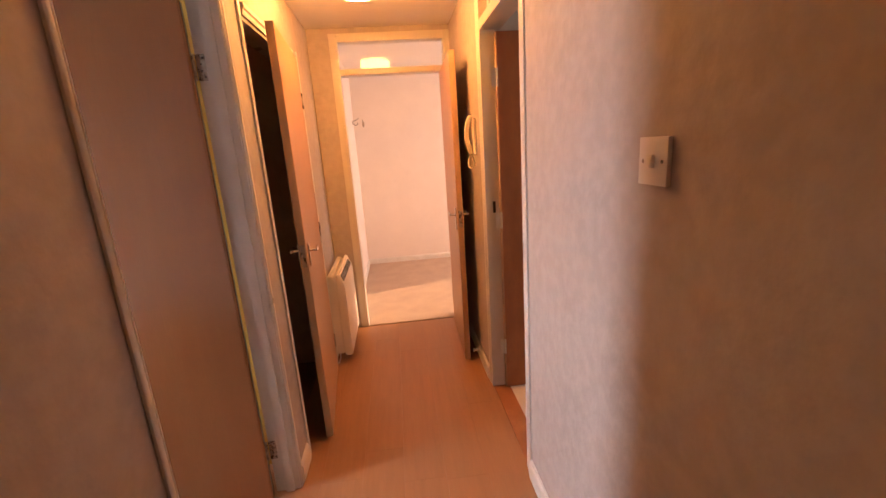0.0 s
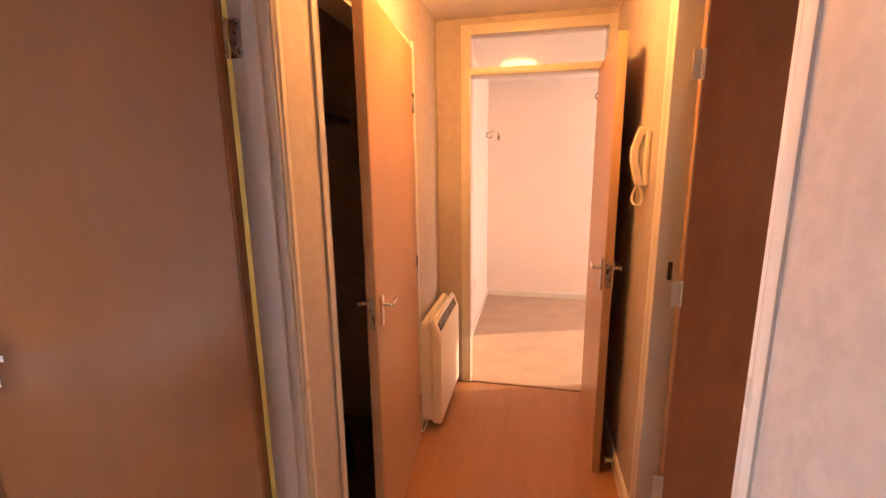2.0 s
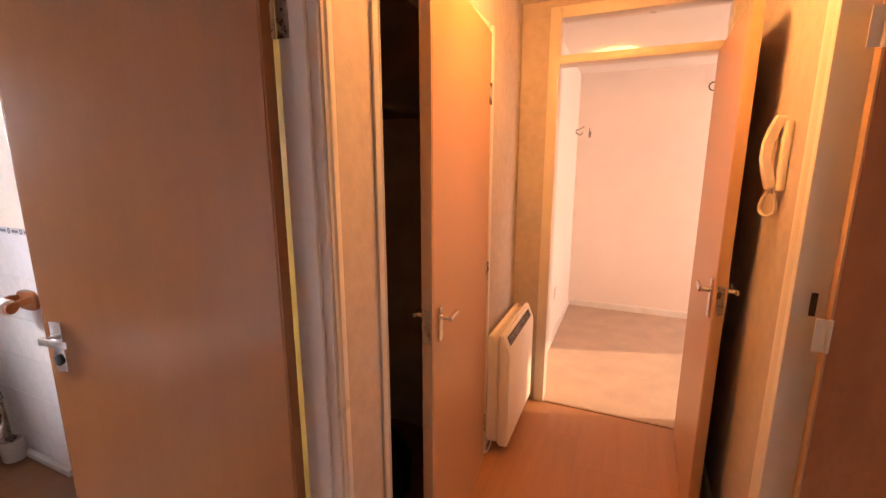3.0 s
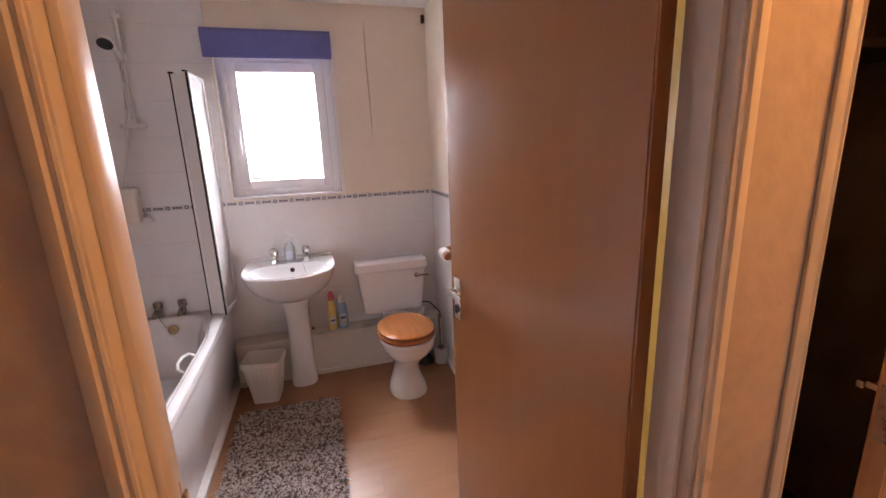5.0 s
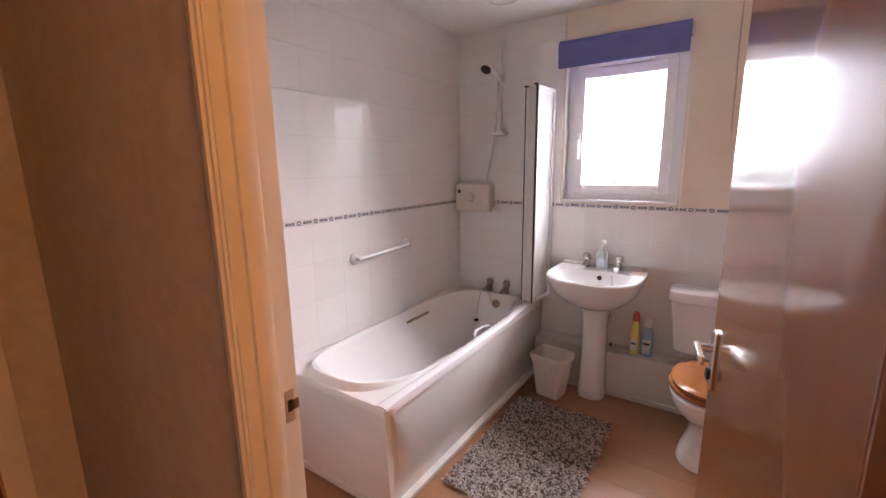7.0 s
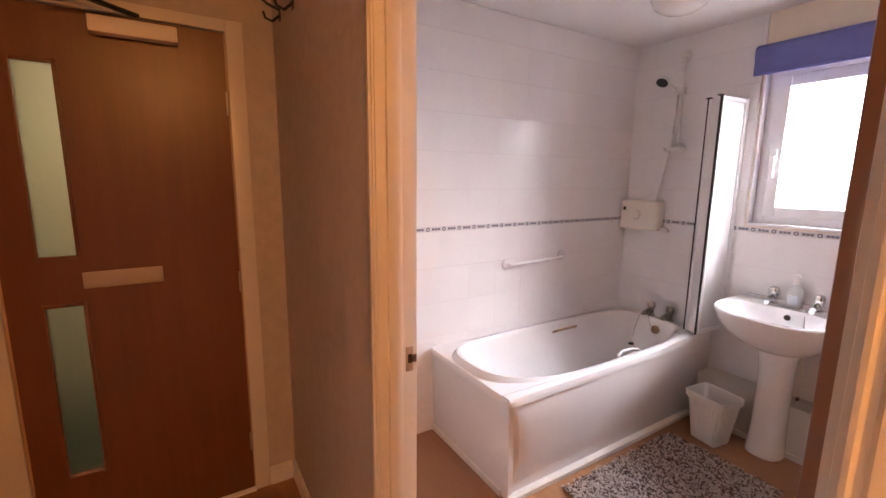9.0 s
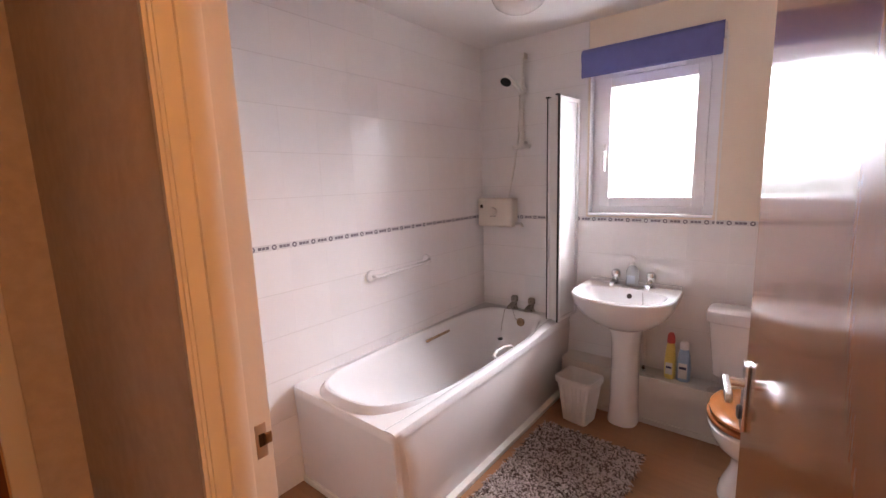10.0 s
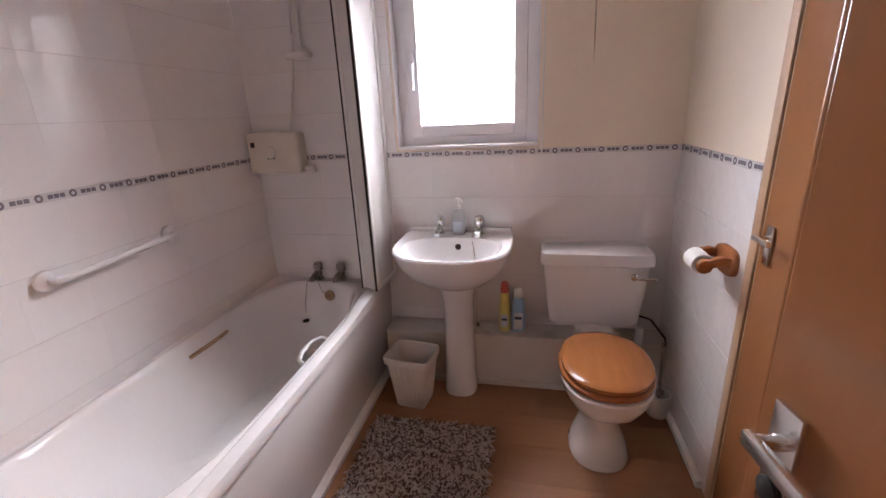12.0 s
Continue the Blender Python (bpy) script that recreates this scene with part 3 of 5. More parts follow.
# ---- bathroom window ----
W = thing("window_2", (BX - 0.05, 1.155, 1.235), "white plastic casement window with obscured glass", "window", "", "structure")
WI = Matrix.Translation((-(BX - 0.05), -1.155, -1.235))


def wpart(name, x0, x1, y0, y1, z0, z1, mtl, parent, label="", bevel=0.006):
    return part(name, move(cube(x0, x1, y0, y1, z0, z1, bevel), WI), mtl, parent, label)


fx0, fx1 = BX - 0.125, BX - 0.055
for y0, y1, z0, z1 in ((0.815, 0.872, 1.235, 2.095), (1.438, 1.495, 1.235, 2.095), (0.872, 1.438, 1.235, 1.285), (0.872, 1.438, 2.045, 2.095)):
    wpart("window_frame", fx0, fx1, y0, y1, z0, z1, PVC, W)
sash = wpart("sash", fx0 + 0.02, fx1 + 0.018, 0.866, 0.926, 1.279, 2.051, PVC, W, "white opening sash")
for y0, y1, z0, z1 in ((1.384, 1.444, 1.279, 2.051), (0.926, 1.384, 1.279, 1.335), (0.926, 1.384, 1.995, 2.051)):
    wpart("sash", fx0 + 0.02, fx1 + 0.018, y0, y1, z0, z1, PVC, W)
pane = wpart("pane", fx0 + 0.032, fx0 + 0.044, 0.922, 1.388, 1.331, 1.999, FROSTED, W, "obscured white glass pane", 0.0)
pane.visible_shadow = False
vent = wpart("trickle_vent", fx1, fx1 + 0.02, 1.0, 1.32, 2.056, 2.078, PVC, W, "slim white trickle vent", 0.004)
wh = wpart("window_handle", fx1 + 0.018, fx1 + 0.03, 0.884, 0.908, 1.58, 1.66, PVC, W, "white lever window handle", 0.004)
wpart("window_grip", fx1 + 0.03, fx1 + 0.05, 0.886, 0.906, 1.50, 1.62, PVC, wh, "", 0.005)
for nm, y0, y1, z0, z1 in (("left", 0.811, 0.817, 1.238, 2.095), ("right", 1.493, 1.499, 1.238, 2.095), ("head", 0.817, 1.493, 2.091, 2.097)):
    post("trim_window_reveal_" + nm, BX - 0.058, BX + 0.002, y0, y1, z0, z1, "white painted window reveal", PVC, 0.001)
structure("window_sill", cube(BX - 0.06, BX + 0.012, 0.815, 1.495, 1.222, 1.238, 0.004), PVC, "white glossy window sill", "sill", True)

blind = thing("roller_blind", (BX + 0.04, 1.137, 2.06), "rolled-up blue fabric roller blind over bathroom window", "blind")
BI = Matrix.Translation((-(BX + 0.04), -1.137, -2.06))
prof = [(BX + 0.006, 2.215), (BX + 0.045, 2.222), (BX + 0.066, 2.20), (BX + 0.068, 2.16), (BX + 0.058, 2.14), (BX + 0.060, 2.07), (BX + 0.056, 2.062), (BX + 0.052, 2.07), (BX + 0.050, 2.14), (BX + 0.006, 2.145)]
part("fabric", move(loft([[(x, y, z) for x, z in prof] for y in (0.775, 0.9, 1.05, 1.2, 1.35, 1.5)]), BI), BLIND, blind, "blue-violet blind fabric")
part("bracket", move(cube(BX, BX + 0.05, 0.767, 0.774, 2.14, 2.215, 0.002), BI), PLASTIC, blind)
part("bracket", move(cube(BX, BX + 0.05, 1.501, 1.508, 2.14, 2.215, 0.002), BI), PLASTIC, blind)
part("bottom_bar", move(rod([(BX + 0.056, 0.78, 2.064), (BX + 0.056, 1.495, 2.064)], 0.006), BI), BLIND, blind)
part("chain", move(rod([(BX + 0.03, 1.512, 2.18), (BX + 0.028, 1.513, 1.7), (BX + 0.022, 1.512, 1.195), (BX + 0.014, 1.516, 1.19), (BX + 0.018, 1.517, 1.7), (BX + 0.02, 1.516, 2.18)], 0.0022, 6), BI), PLASTIC, blind, "white bead pull chain")

# loose paper seam, its gap's shade put into the darker colour, and a fixing in the painted wall
seam = bmesh.new()
loft([[(BX - 0.002, 1.722 + 0.004 * math.sin(z * 5) - w, z), (BX + 0.006, 1.722 + 0.004 * math.sin(z * 5), z), (BX - 0.002, 1.722 + 0.004 * math.sin(z * 5) + w, z)] for z, w in ((1.57, 0.001), (1.7, 0.004), (1.9, 0.006), (2.1, 0.005), (2.3, 0.003))], True, True, seam)
single("wallpaper_seam", seam, DARK_PLASTER, "lifted seam in the cream painted wall covering", "wall seam")
single("wall_bracket", cube(BX - 0.002, BX + 0.018, 2.095, 2.118, 2.30, 2.35, 0.004), BRONZE, "small dark metal bracket high on bathroom wall", "bracket")

# ---- bath ----
bath = thing("bathtub", (-1.615, 0.36, 0.0), "white acrylic bathtub with moulded panels", "bathtub")
TI = Matrix.Translation((1.615, -0.36, 0.0))
bx0, bx1, by0, by1 = -2.462, -0.764, 0.012, 0.712


def rect_ring(x0, x1, y0, y1, z, n=64):
    cx, cy = (x0 + x1) / 2, (y0 + y1) / 2
    return ring(cx, cy, z, (x1 - x0) / 2, (y1 - y0) / 2, n, 40)


def tub_ring(x0, x1, y0, y1, z, power, n=64, foot=3.0, lift=0.0):
    """A ring of the well: squarer at the taps, rounder and lifted at the sloping end, drawn in at the front of that end."""
    cx, cy = x0 + (x1 - x0) * 0.62, (y0 + y1) / 2
    out = []
    for i in range(n):
        a = 2 * math.pi * i / n
        c, s = math.cos(a), math.sin(a)
        p, rx = (foot, x1 - cx) if c > 0 else (power, cx - x0)
        x, y = cx + math.copysign(abs(c) ** (2 / p), c) * rx, cy + math.copysign(abs(s) ** (2 / p), s) * (y1 - y0) / 2
        if y > cy:
            tap = min(1.0, max(0.0, (-2.02 - x) / 0.22))
            y -= (y - cy) / (y1 - cy) * (0.030 * tap * tap * (3 - 2 * tap) + 0.014 * max(0.0, min(1.0, (x + 1.45) / 0.6)))
        out.append((x, y, z + lift * max(0.0, c) ** 1.5))
    return out


tub = loft([
    rect_ring(bx0, bx1, by0, by1, 0.484), rect_ring(bx0, bx1, by0, by1, 0.512), rect_ring(bx0 + 0.004, bx1 - 0.006, by0, by1 - 0.006, 0.520),
    tub_ring(-2.404, -0.773, 0.034, 0.668, 0.5205, 5), tub_ring(-2.402, -0.784, 0.036, 0.664, 0.521, 5, lift=0.012), tub_ring(-2.40, -0.800, 0.044, 0.655, 0.521, 5, lift=0.030), tub_ring(-2.396, -0.812, 0.050, 0.648, 0.517, 4.6, lift=0.034), tub_ring(-2.390, -0.832, 0.060, 0.638, 0.500, 4.4, lift=0.022), tub_ring(-2.378, -0.90, 0.084, 0.618, 0.43, 4, lift=0.008),
    tub_ring(-2.36, -1.06, 0.12, 0.595, 0.33, 3.6), tub_ring(-2.335, -1.18, 0.15, 0.565, 0.20, 3.4), tub_ring(-2.29, -1.28, 0.19, 0.525, 0.155, 3.2), tub_ring(-2.2, -1.4, 0.26, 0.45, 0.150, 3)], False, True)
part("tub", move(tub, TI), BATH_ACRYLIC, bath, "glossy white bath shell")
rim = loft([[(x, y, z) for y, z in ((0.652 - w, 0.514), (0.660 - w, 0.514 + h * 0.7), (0.672 - w * 0.8, 0.516 + h), (0.698, 0.516 + h), (0.708, 0.513 + h), (0.712, 0.514))] for x, h, w in
            ((-2.455, 0.030, 0.030), (-2.22, 0.031, 0.030), (-2.14, 0.030, 0.024), (-2.06, 0.026, 0.012), (-2.00, 0.019, 0.004), (-1.94, 0.014, 0.0), (-1.86, 0.0115, 0.0), (-1.1, 0.011, 0.0), (-0.92, 0.011, 0.004), (-0.80, 0.010, 0.010), (-0.770, 0.008, 0.012))])
part("raised_rim", move(rim, TI), BATH_ACRYLIC, bath)
fp = loft([[(x + end * k, y + bow, z) for y, z, bow, k in ((0.676, 0.026, 0, 0.2), (0.682, 0.10, s * 0.3, 0.7), (0.690, 0.20, s * 0.7, 1.0), (0.697, 0.30, s, 0.95), (0.702, 0.40, s * 0.8, 0.6), (0.704, 0.455, s * 0.3, 0.2), (0.704, 0.480, 0, 0.0), (0.66, 0.480, 0, 0.0), (0.66, 0.026, 0, 0.2))]
           for x, s, end in ((bx0, 0.0, 0.0), (-2.2, 0.008, 0.0), (-1.8, 0.012, 0.0), (-1.4, 0.014, 0.0), (-1.0, 0.013, -0.01), (-0.88, 0.011, -0.03), (-0.815, 0.008, -0.048), (-0.797, 0.002, -0.052), (-0.793, -0.008, -0.052))])
part("front_panel", move(fp, TI), PANEL_WHITE, bath, "white bowed plastic bath panel")
ep = loft([[(x, y, z) for x, z in ((-0.796, 0.034), (-0.790, 0.2), (-0.782, 0.40), (-0.778, 0.482), (-0.82, 0.482), (-0.82, 0.034))] for y in (by0, 0.35, 0.690)])
part("end_panel", move(ep, TI), PANEL_WHITE, bath, "white plastic end panel")
cc = loft([[(x, y, z) for x, y in ((-0.900, 0.660), (-0.900, 0.684 + u), (-0.802 + t, 0.690 + u), (-0.794 + t, 0.686 + u), (-0.792 + t, 0.660))] for z, t, u in ((0.034, -0.004, -0.016), (0.2, 0.001, -0.004), (0.35, 0.007, 0.004), (0.482, 0.012, 0.008))])
part("corner_piece", move(cc, TI), PANEL_WHITE, bath)
part("plinth", move(cube(bx0, -0.795, 0.640, 0.712, 0.0, 0.026, 0.005), TI), SKIRT, bath, "white trim strip along the floor")
part("plinth", move(cube(-0.818, -0.785, by0, 0.640, 0.0, 0.034, 0.006), TI), SKIRT, bath)
part("overflow", move(lathe([(0.030, 0), (0.030, 0.006), (0.022, 0.010), (0.010, 0.008)], n=24), TI @ pose(-2.372, 0.376, 0.448, 0, 84, 0)), BRASS, bath, "dark tarnished overflow cover")
part("plug_chain", move(rod([(-2.40, 0.270, 0.545), (-2.372, 0.245, 0.52), (-2.352, 0.232, 0.42), (-2.338, 0.226, 0.312)], 0.0020, 6), TI), WORN_CHROME, bath)
part("plug_chain", move(rod([(-2.37, 0.372, 0.45), (-2.366, 0.335, 0.47), (-2.39, 0.300, 0.535)], 0.0018, 6), TI), WORN_CHROME, bath)
part("plug", move(lathe([(0.014, 0), (0.022, 0.004), (0.022, 0.016), (0.006, 0.022)], -2.335, 0.225, 0.295, 16), TI), BLACK, bath, "black bath plug on chain")


def grip(y, out):
    pts = [(-1.86, y, 0.472), (-1.85, y + out * 0.03, 0.492), (-1.80, y + out * 0.045, 0.50), (-1.72, y + out * 0.045, 0.50), (-1.67, y + out * 0.03, 0.492), (-1.66, y, 0.472)]
    return move(rod(pts, 0.0085), TI)


part("grab_handle", grip(0.098, 1), BRASS, bath, "tarnished brass grab handle")
part("grab_handle", grip(0.622, -1), CERAMIC, bath, "cream white grab handle")


def bath_tap(name, y):
    d = thing(name, (-2.432, y, 0.522), "tarnished chrome pillar bath tap", "tap", "bath taps")
    part("base", lathe([(0.026, 0), (0.026, 0.006), (0.018, 0.012), (0.016, 0.045)], n=20), WORN_CHROME, d)
    part("spout", loft([[(x, yy, z) for yy, z in ((-0.013, h0), (0.013, h0), (0.013, h1), (-0.013, h1))] for x, h0, h1 in ((-0.014, 0.03, 0.055), (0.03, 0.032, 0.054), (0.075, 0.022, 0.040), (0.088, 0.016, 0.032))]), WORN_CHROME, d)
    part("head", lathe([(0.014, 0.045), (0.022, 0.052), (0.027, 0.062), (0.028, 0.086), (0.022, 0.098), (0.008, 0.100)], n=8), WORN_CHROME, d, "faceted chrome tap head")
    return d


bath_tap("bath_tap", 0.294)
bath_tap("bath_tap", 0.432)

# ---- folding shower screen ----
screen = thing("shower_screen", (-2.33, 0.69, 0.546), "folded aluminium-framed obscured glass bath screen", "shower screen")
SI = Matrix.Translation((2.33, -0.69, -0.546))


def screen_panel(a, b, z0, z1, first=False):
    a, b = Vector((*a, 0)), Vector((*b, 0))
    d = (b - a)
    ln = d.length
    m = SI @ Matrix.Translation((a.x, a.y, 0)) @ Matrix.Rotation(math.atan2(d.y, d.x), 4, "Z")
    for u0, u1 in ((0, 0.022), (ln - 0.022, ln)):
        part("stile", move(cube(u0, u1, -0.010, 0.010, z0, z1, 0.003), m), ALUMINIUM, screen)
    for z in (z0, z1 - 0.024):
        part("rail", move(cube(0.022, ln - 0.022, -0.010, 0.010, z, z + 0.024, 0.003), m), ALUMINIUM, screen)
    part("pane", move(cube(0.02, ln - 0.02, -0.003, 0.003, z0 + 0.02, z1 - 0.02), m), SCREEN_GLASS, screen, "", False)
    part("seal", move(cube(ln, ln + 0.004, -0.004, 0.004, z0 - 0.004, z1 + 0.004), m), RUBBER, screen, "black rubber edge seal")


screen_panel((-2.452, 0.742), (-2.215, 0.722), 0.560, 1.945)
screen_panel((-2.440, 0.668), (-2.262, 0.638), 0.560, 1.940)
part("fold_panel", move(loft([[(x, y, z) for x, y in ((-2.252, 0.640), (-2.216, 0.712), (-2.224, 0.716), (-2.260, 0.644))] for z in (0.562, 1.938)]), SI), SCREEN_GLASS, screen, "pale folded end panel")
part("stile", move(loft([[(x, y, z) for x, y in ((-2.250, 0.636), (-2.243, 0.652), (-2.255, 0.658), (-2.262, 0.642))] for z in (0.560, 1.942)]), SI), ALUMINIUM, screen)
for x0, y0 in ((-2.249, 0.627), (-2.213, 0.713)):
    part("seal", move(cube(x0, x0 + 0.005, y0 + 0.003, y0 + 0.009, 0.556, 1.946, 0.001), SI), RUBBER, screen, "black rubber edge seal")
part("wall_channel", move(cube(-2.462, -2.450, 0.695, 0.752, 0.556, 1.95, 0.003), SI), ALUMINIUM, screen)
part("top_cap", move(cube(-2.262, -2.228, 0.628, 0.652, 1.940, 1.948, 0.002), SI), BLACK, screen)
part("top_cap", move(cube(-2.225, -2.195, 0.705, 0.728, 1.945, 1.953, 0.002), SI), BLACK, screen)

# ---- electric shower ----
unit = thing("electric_shower", (-2.44, 0.17, 1.13), "cream plastic electric shower unit on tiled wall", "shower")
part("case", cube(-0.018, 0.075, -0.145, 0.145, 0.0, 0.205, 0.022, 4), CREAM_PLASTIC, unit, "yellowed plastic case")
part("dial", move(lathe([(0.032, 0), (0.034, 0.006), (0.030, 0.018), (0.012, 0.020)], n=24), pose(0.075, -0.01, 0.11, 0, 90, 0)), CREAM_PLASTIC, unit, "round cream dial")
part("switch", cube(0.074, 0.084, -0.115, -0.095, 0.135, 0.160, 0.003), BRONZE, unit, "small dark switch")
part("mark", cube(0.0745, 0.0765, -0.035, 0.01, 0.075, 0.080), BRONZE, unit)
part("pipe_joint", rod([(0.03, 0.15, 0.02), (0.03, 0.19, 0.02), (0.03, 0.20, 0.0)], 0.014), PLASTIC, unit)
rail = thing("shower_rail", (-2.45, 0.37, 1.68), "white shower riser rail with adjustable head", "shower rail")
part("pole", rod([(0.03, 0, 0.0), (0.03, 0.0, 0.60)], 0.011), PLASTIC, rail)
part("bracket", cube(-0.012, 0.045, -0.018, 0.018, 0.57, 0.61, 0.006), PLASTIC, rail)
part("bracket", cube(-0.012, 0.045, -0.018, 0.018, 0.0, 0.04, 0.006), PLASTIC, rail)
part("soap_dish", loft([ring(0.05, 0, -0.01, 0.05, 0.06, 24, 2.5), ring(0.05, 0, 0.012, 0.055, 0.066, 24, 2.5), ring(0.05, 0, 0.012, 0.048, 0.058, 24, 2.5), ring(0.05, 0, -0.002, 0.045, 0.055, 24, 2.5)]), PLASTIC, rail, "small clear soap dish")
part("slider", cube(0.012, 0.062, -0.022, 0.022, 0.345, 0.395, 0.008), PLASTIC, rail)
handset = part("handset", rod([(0.05, 0.0, 0.36), (0.13, 0.01, 0.385), (0.24, 0.02, 0.405)], 0.014), PLASTIC, rail, "white shower handset")
part("spray_head", move(lathe([(0.010, 0.03), (0.028, 0.022), (0.040, 0.0), (0.038, -0.006)], n=28), pose(0.285, 0.024, 0.388, 0, -38, 0)), PLASTIC, handset)
part("spray_face", move(lathe([(0.034, -0.0065), (0.034, -0.010), (0.016, -0.012)], n=28), pose(0.285, 0.024, 0.388, 0, -38, 0)), BLACK, handset, "dark spray plate")
part("hose", rod([(0.05, -0.01, 0.34), (0.045, -0.02, 0.1), (0.04, -0.06, -0.12), (0.03, -0.10, -0.28), (0.03, -0.12, -0.36)], 0.007), PLASTIC, rail, "pale shower hose")

single("soap_rail", rod([(-1.306, 0.012, 0.955), (-1.315, 0.05, 0.955), (-1.35, 0.058, 0.956), (-1.55, 0.058, 0.962), (-1.74, 0.058, 0.97), (-1.775, 0.05, 0.972), (-1.781, 0.012, 0.972)], 0.011, 12), CERAMIC, "white grab rail fixed to tiled wall", "grab rail")
for x, z in ((-1.306, 0.955), (-1.781, 0.972)):
    single("rail_boss", move(lathe([(0.034, 0), (0.032, 0.010), (0.018, 0.018)], n=20), pose(x, 0.012, z, -90, 0, 0)), CERAMIC, "white round wall boss of grab rail", "grab rail", "grab rail bosses")

# ---- wash basin ----
basin = thing("wash_basin", (-2.26, 1.115, 0.0), "white ceramic pedestal wash basin", "basin")


def bring(x0, x1, hw, z, n=40, power=2.6, back=9):
    """A basin ring: square towards the wall, round in front."""
    out = []
    for i in range(n):
        a = 2 * math.pi * i / n
        c, s = math.cos(a), math.sin(a)
        p = power if c > 0 else back
        mid = x0 + (x1 - x0) * 0.42
        rx = (x1 - mid) if c > 0 else (mid - x0)
        out.append((mid + math.copysign(abs(c) ** (2 / p), c) * rx, math.copysign(abs(s) ** (2 / (power if c > 0 else back * 0.6)), s) * hw, z))
    return out


bowl = loft([bring(-0.20, 0.09, 0.11, 0.590), bring(-0.20, 0.165, 0.18, 0.630), bring(-0.20, 0.235, 0.238, 0.690), bring(-0.20, 0.282, 0.266, 0.750), bring(-0.20, 0.300, 0.275, 0.790),
             bring(-0.20, 0.302, 0.277, 0.802), bring(-0.197, 0.296, 0.272, 0.810), bring(-0.075, 0.270, 0.232, 0.806, power=2.3, back=3), bring(-0.065, 0.250, 0.215, 0.785, power=2.2, back=3),
             bring(-0.045, 0.20, 0.17, 0.725, power=2.1, back=2.6), bring(0.0, 0.13, 0.10, 0.680, power=2, back=2.2), bring(0.03, 0.09, 0.035, 0.672, power=2, back=2)])
part("bowl", bowl, CERAMIC, basin, "glossy white bowl")
part("splash_back", cube(-0.205, -0.165, -0.262, 0.262, 0.795, 0.828, 0.010, 3), CERAMIC, basin)
ped = loft([ring(-0.02, 0.01, z, rx, ry, 28, 2.6) for z, rx, ry in ((0.0, 0.100, 0.084), (0.015, 0.102, 0.086), (0.05, 0.098, 0.082), (0.12, 0.092, 0.077), (0.38, 0.088, 0.073), (0.50, 0.092, 0.076), (0.56, 0.100, 0.084), (0.61, 0.118, 0.108), (0.65, 0.134, 0.145), (0.68, 0.14, 0.17))])
part("pedestal", ped, CERAMIC, basin)
# solid disc; the dark inside of the overflow is put into its colour
part("overflow", move(lathe([(0.015, 0), (0.015, 0.004), (0.009, 0.004)], n=18), pose(-0.054, 0.01, 0.765, 0, 75, 0)), BRONZE, basin, "dark disc for the shaded overflow hole")
part("chain", rod([(-0.13, 0.10, 0.83), (-0.09, 0.075, 0.815), (-0.06, 0.08, 0.79), (-0.02, 0.095, 0.735), (0.0, 0.10, 0.712)], 0.002, 6), WORN_CHROME, basin, "plug chain")


def basin_tap(y):
    d = thing("basin_tap", (-2.405, y, 0.808), "chrome pillar basin tap", "tap", "basin taps")
    part("base", lathe([(0.023, 0), (0.023, 0.006), (0.015, 0.012), (0.014, 0.03)], n=20), CHROME, d)
    part("spout", loft([[(x, yy, z) for yy, z in ((-0.011, h0), (0.011, h0), (0.011, h1), (-0.011, h1))] for x, h0, h1 in ((-0.012, 0.018, 0.04), (0.03, 0.022, 0.042), (0.075, 0.012, 0.028), (0.085, 0.004, 0.020))]), CHROME, d)
    part("head", lathe([(0.012, 0.03), (0.018, 0.036), (0.025, 0.048), (0.026, 0.072), (0.022, 0.086), (0.012, 0.093), (0.004, 0.094)], n=20), CHROME, d)
    return d


basin_tap(1.019)
basin_tap(1.219)

soap = thing("soap_dispenser", (-2.40, 1.115, 0.808), "clear plastic soap bottle with white pump", "soap bottle")
part("bottle", loft([ring(0, 0, z, rx, ry, 24, 2.6) for z, rx, ry in ((0, 0.024, 0.032), (0.006, 0.027, 0.035), (0.085, 0.027, 0.036), (0.112, 0.020, 0.026), (0.125, 0.011, 0.012), (0.132, 0.011, 0.011))]), SOAP, soap)
part("label", cube(0.0268, 0.0285, -0.022, 0.022, 0.018, 0.068, 0.0005), PALE_LABEL, soap, "pale blue and white label")
pump = part("pump", lathe([(0.014, 0.128), (0.014, 0.144), (0.005, 0.147), (0.005, 0.170), (0.011, 0.172), (0.011, 0.182)], n=16), PLASTIC, soap, "white pump top")
part("nozzle", rod([(0, 0, 0.177), (0.02, 0.015, 0.177), (0.036, 0.028, 0.170)], 0.005, 8), PLASTIC, pump)

# ---- boxed-in pipes ----
boxing = structure("trim_pipe_boxing", box(cube(BX, -2.31, 0.715, BY - 0.006, 0.0, 0.292, 0.004), -2.314, -2.300, 0.72, BY - 0.008, 0.0, 0.034, 0.005), GLOSS, "white boxed-in pipe ledge along the wall", "boxing")


def bottle(name, y, prof, mtl, label):
    d = thing(name, (-2.385, y, 0.292), label, "bottle", "bottles on the ledge")
    part("body", loft([ring(0, 0, z, rx, ry, 24, 2.4) for z, rx, ry in prof]), mtl, d)
    return d


b1 = bottle("bleach_bottle", 1.345, ((0, 0.030, 0.027), (0.008, 0.033, 0.030), (0.10, 0.033, 0.030), (0.15, 0.029, 0.026), (0.19, 0.024, 0.022), (0.215, 0.018, 0.018)), YELLOW, "yellow plastic cleaner bottle with red cap")
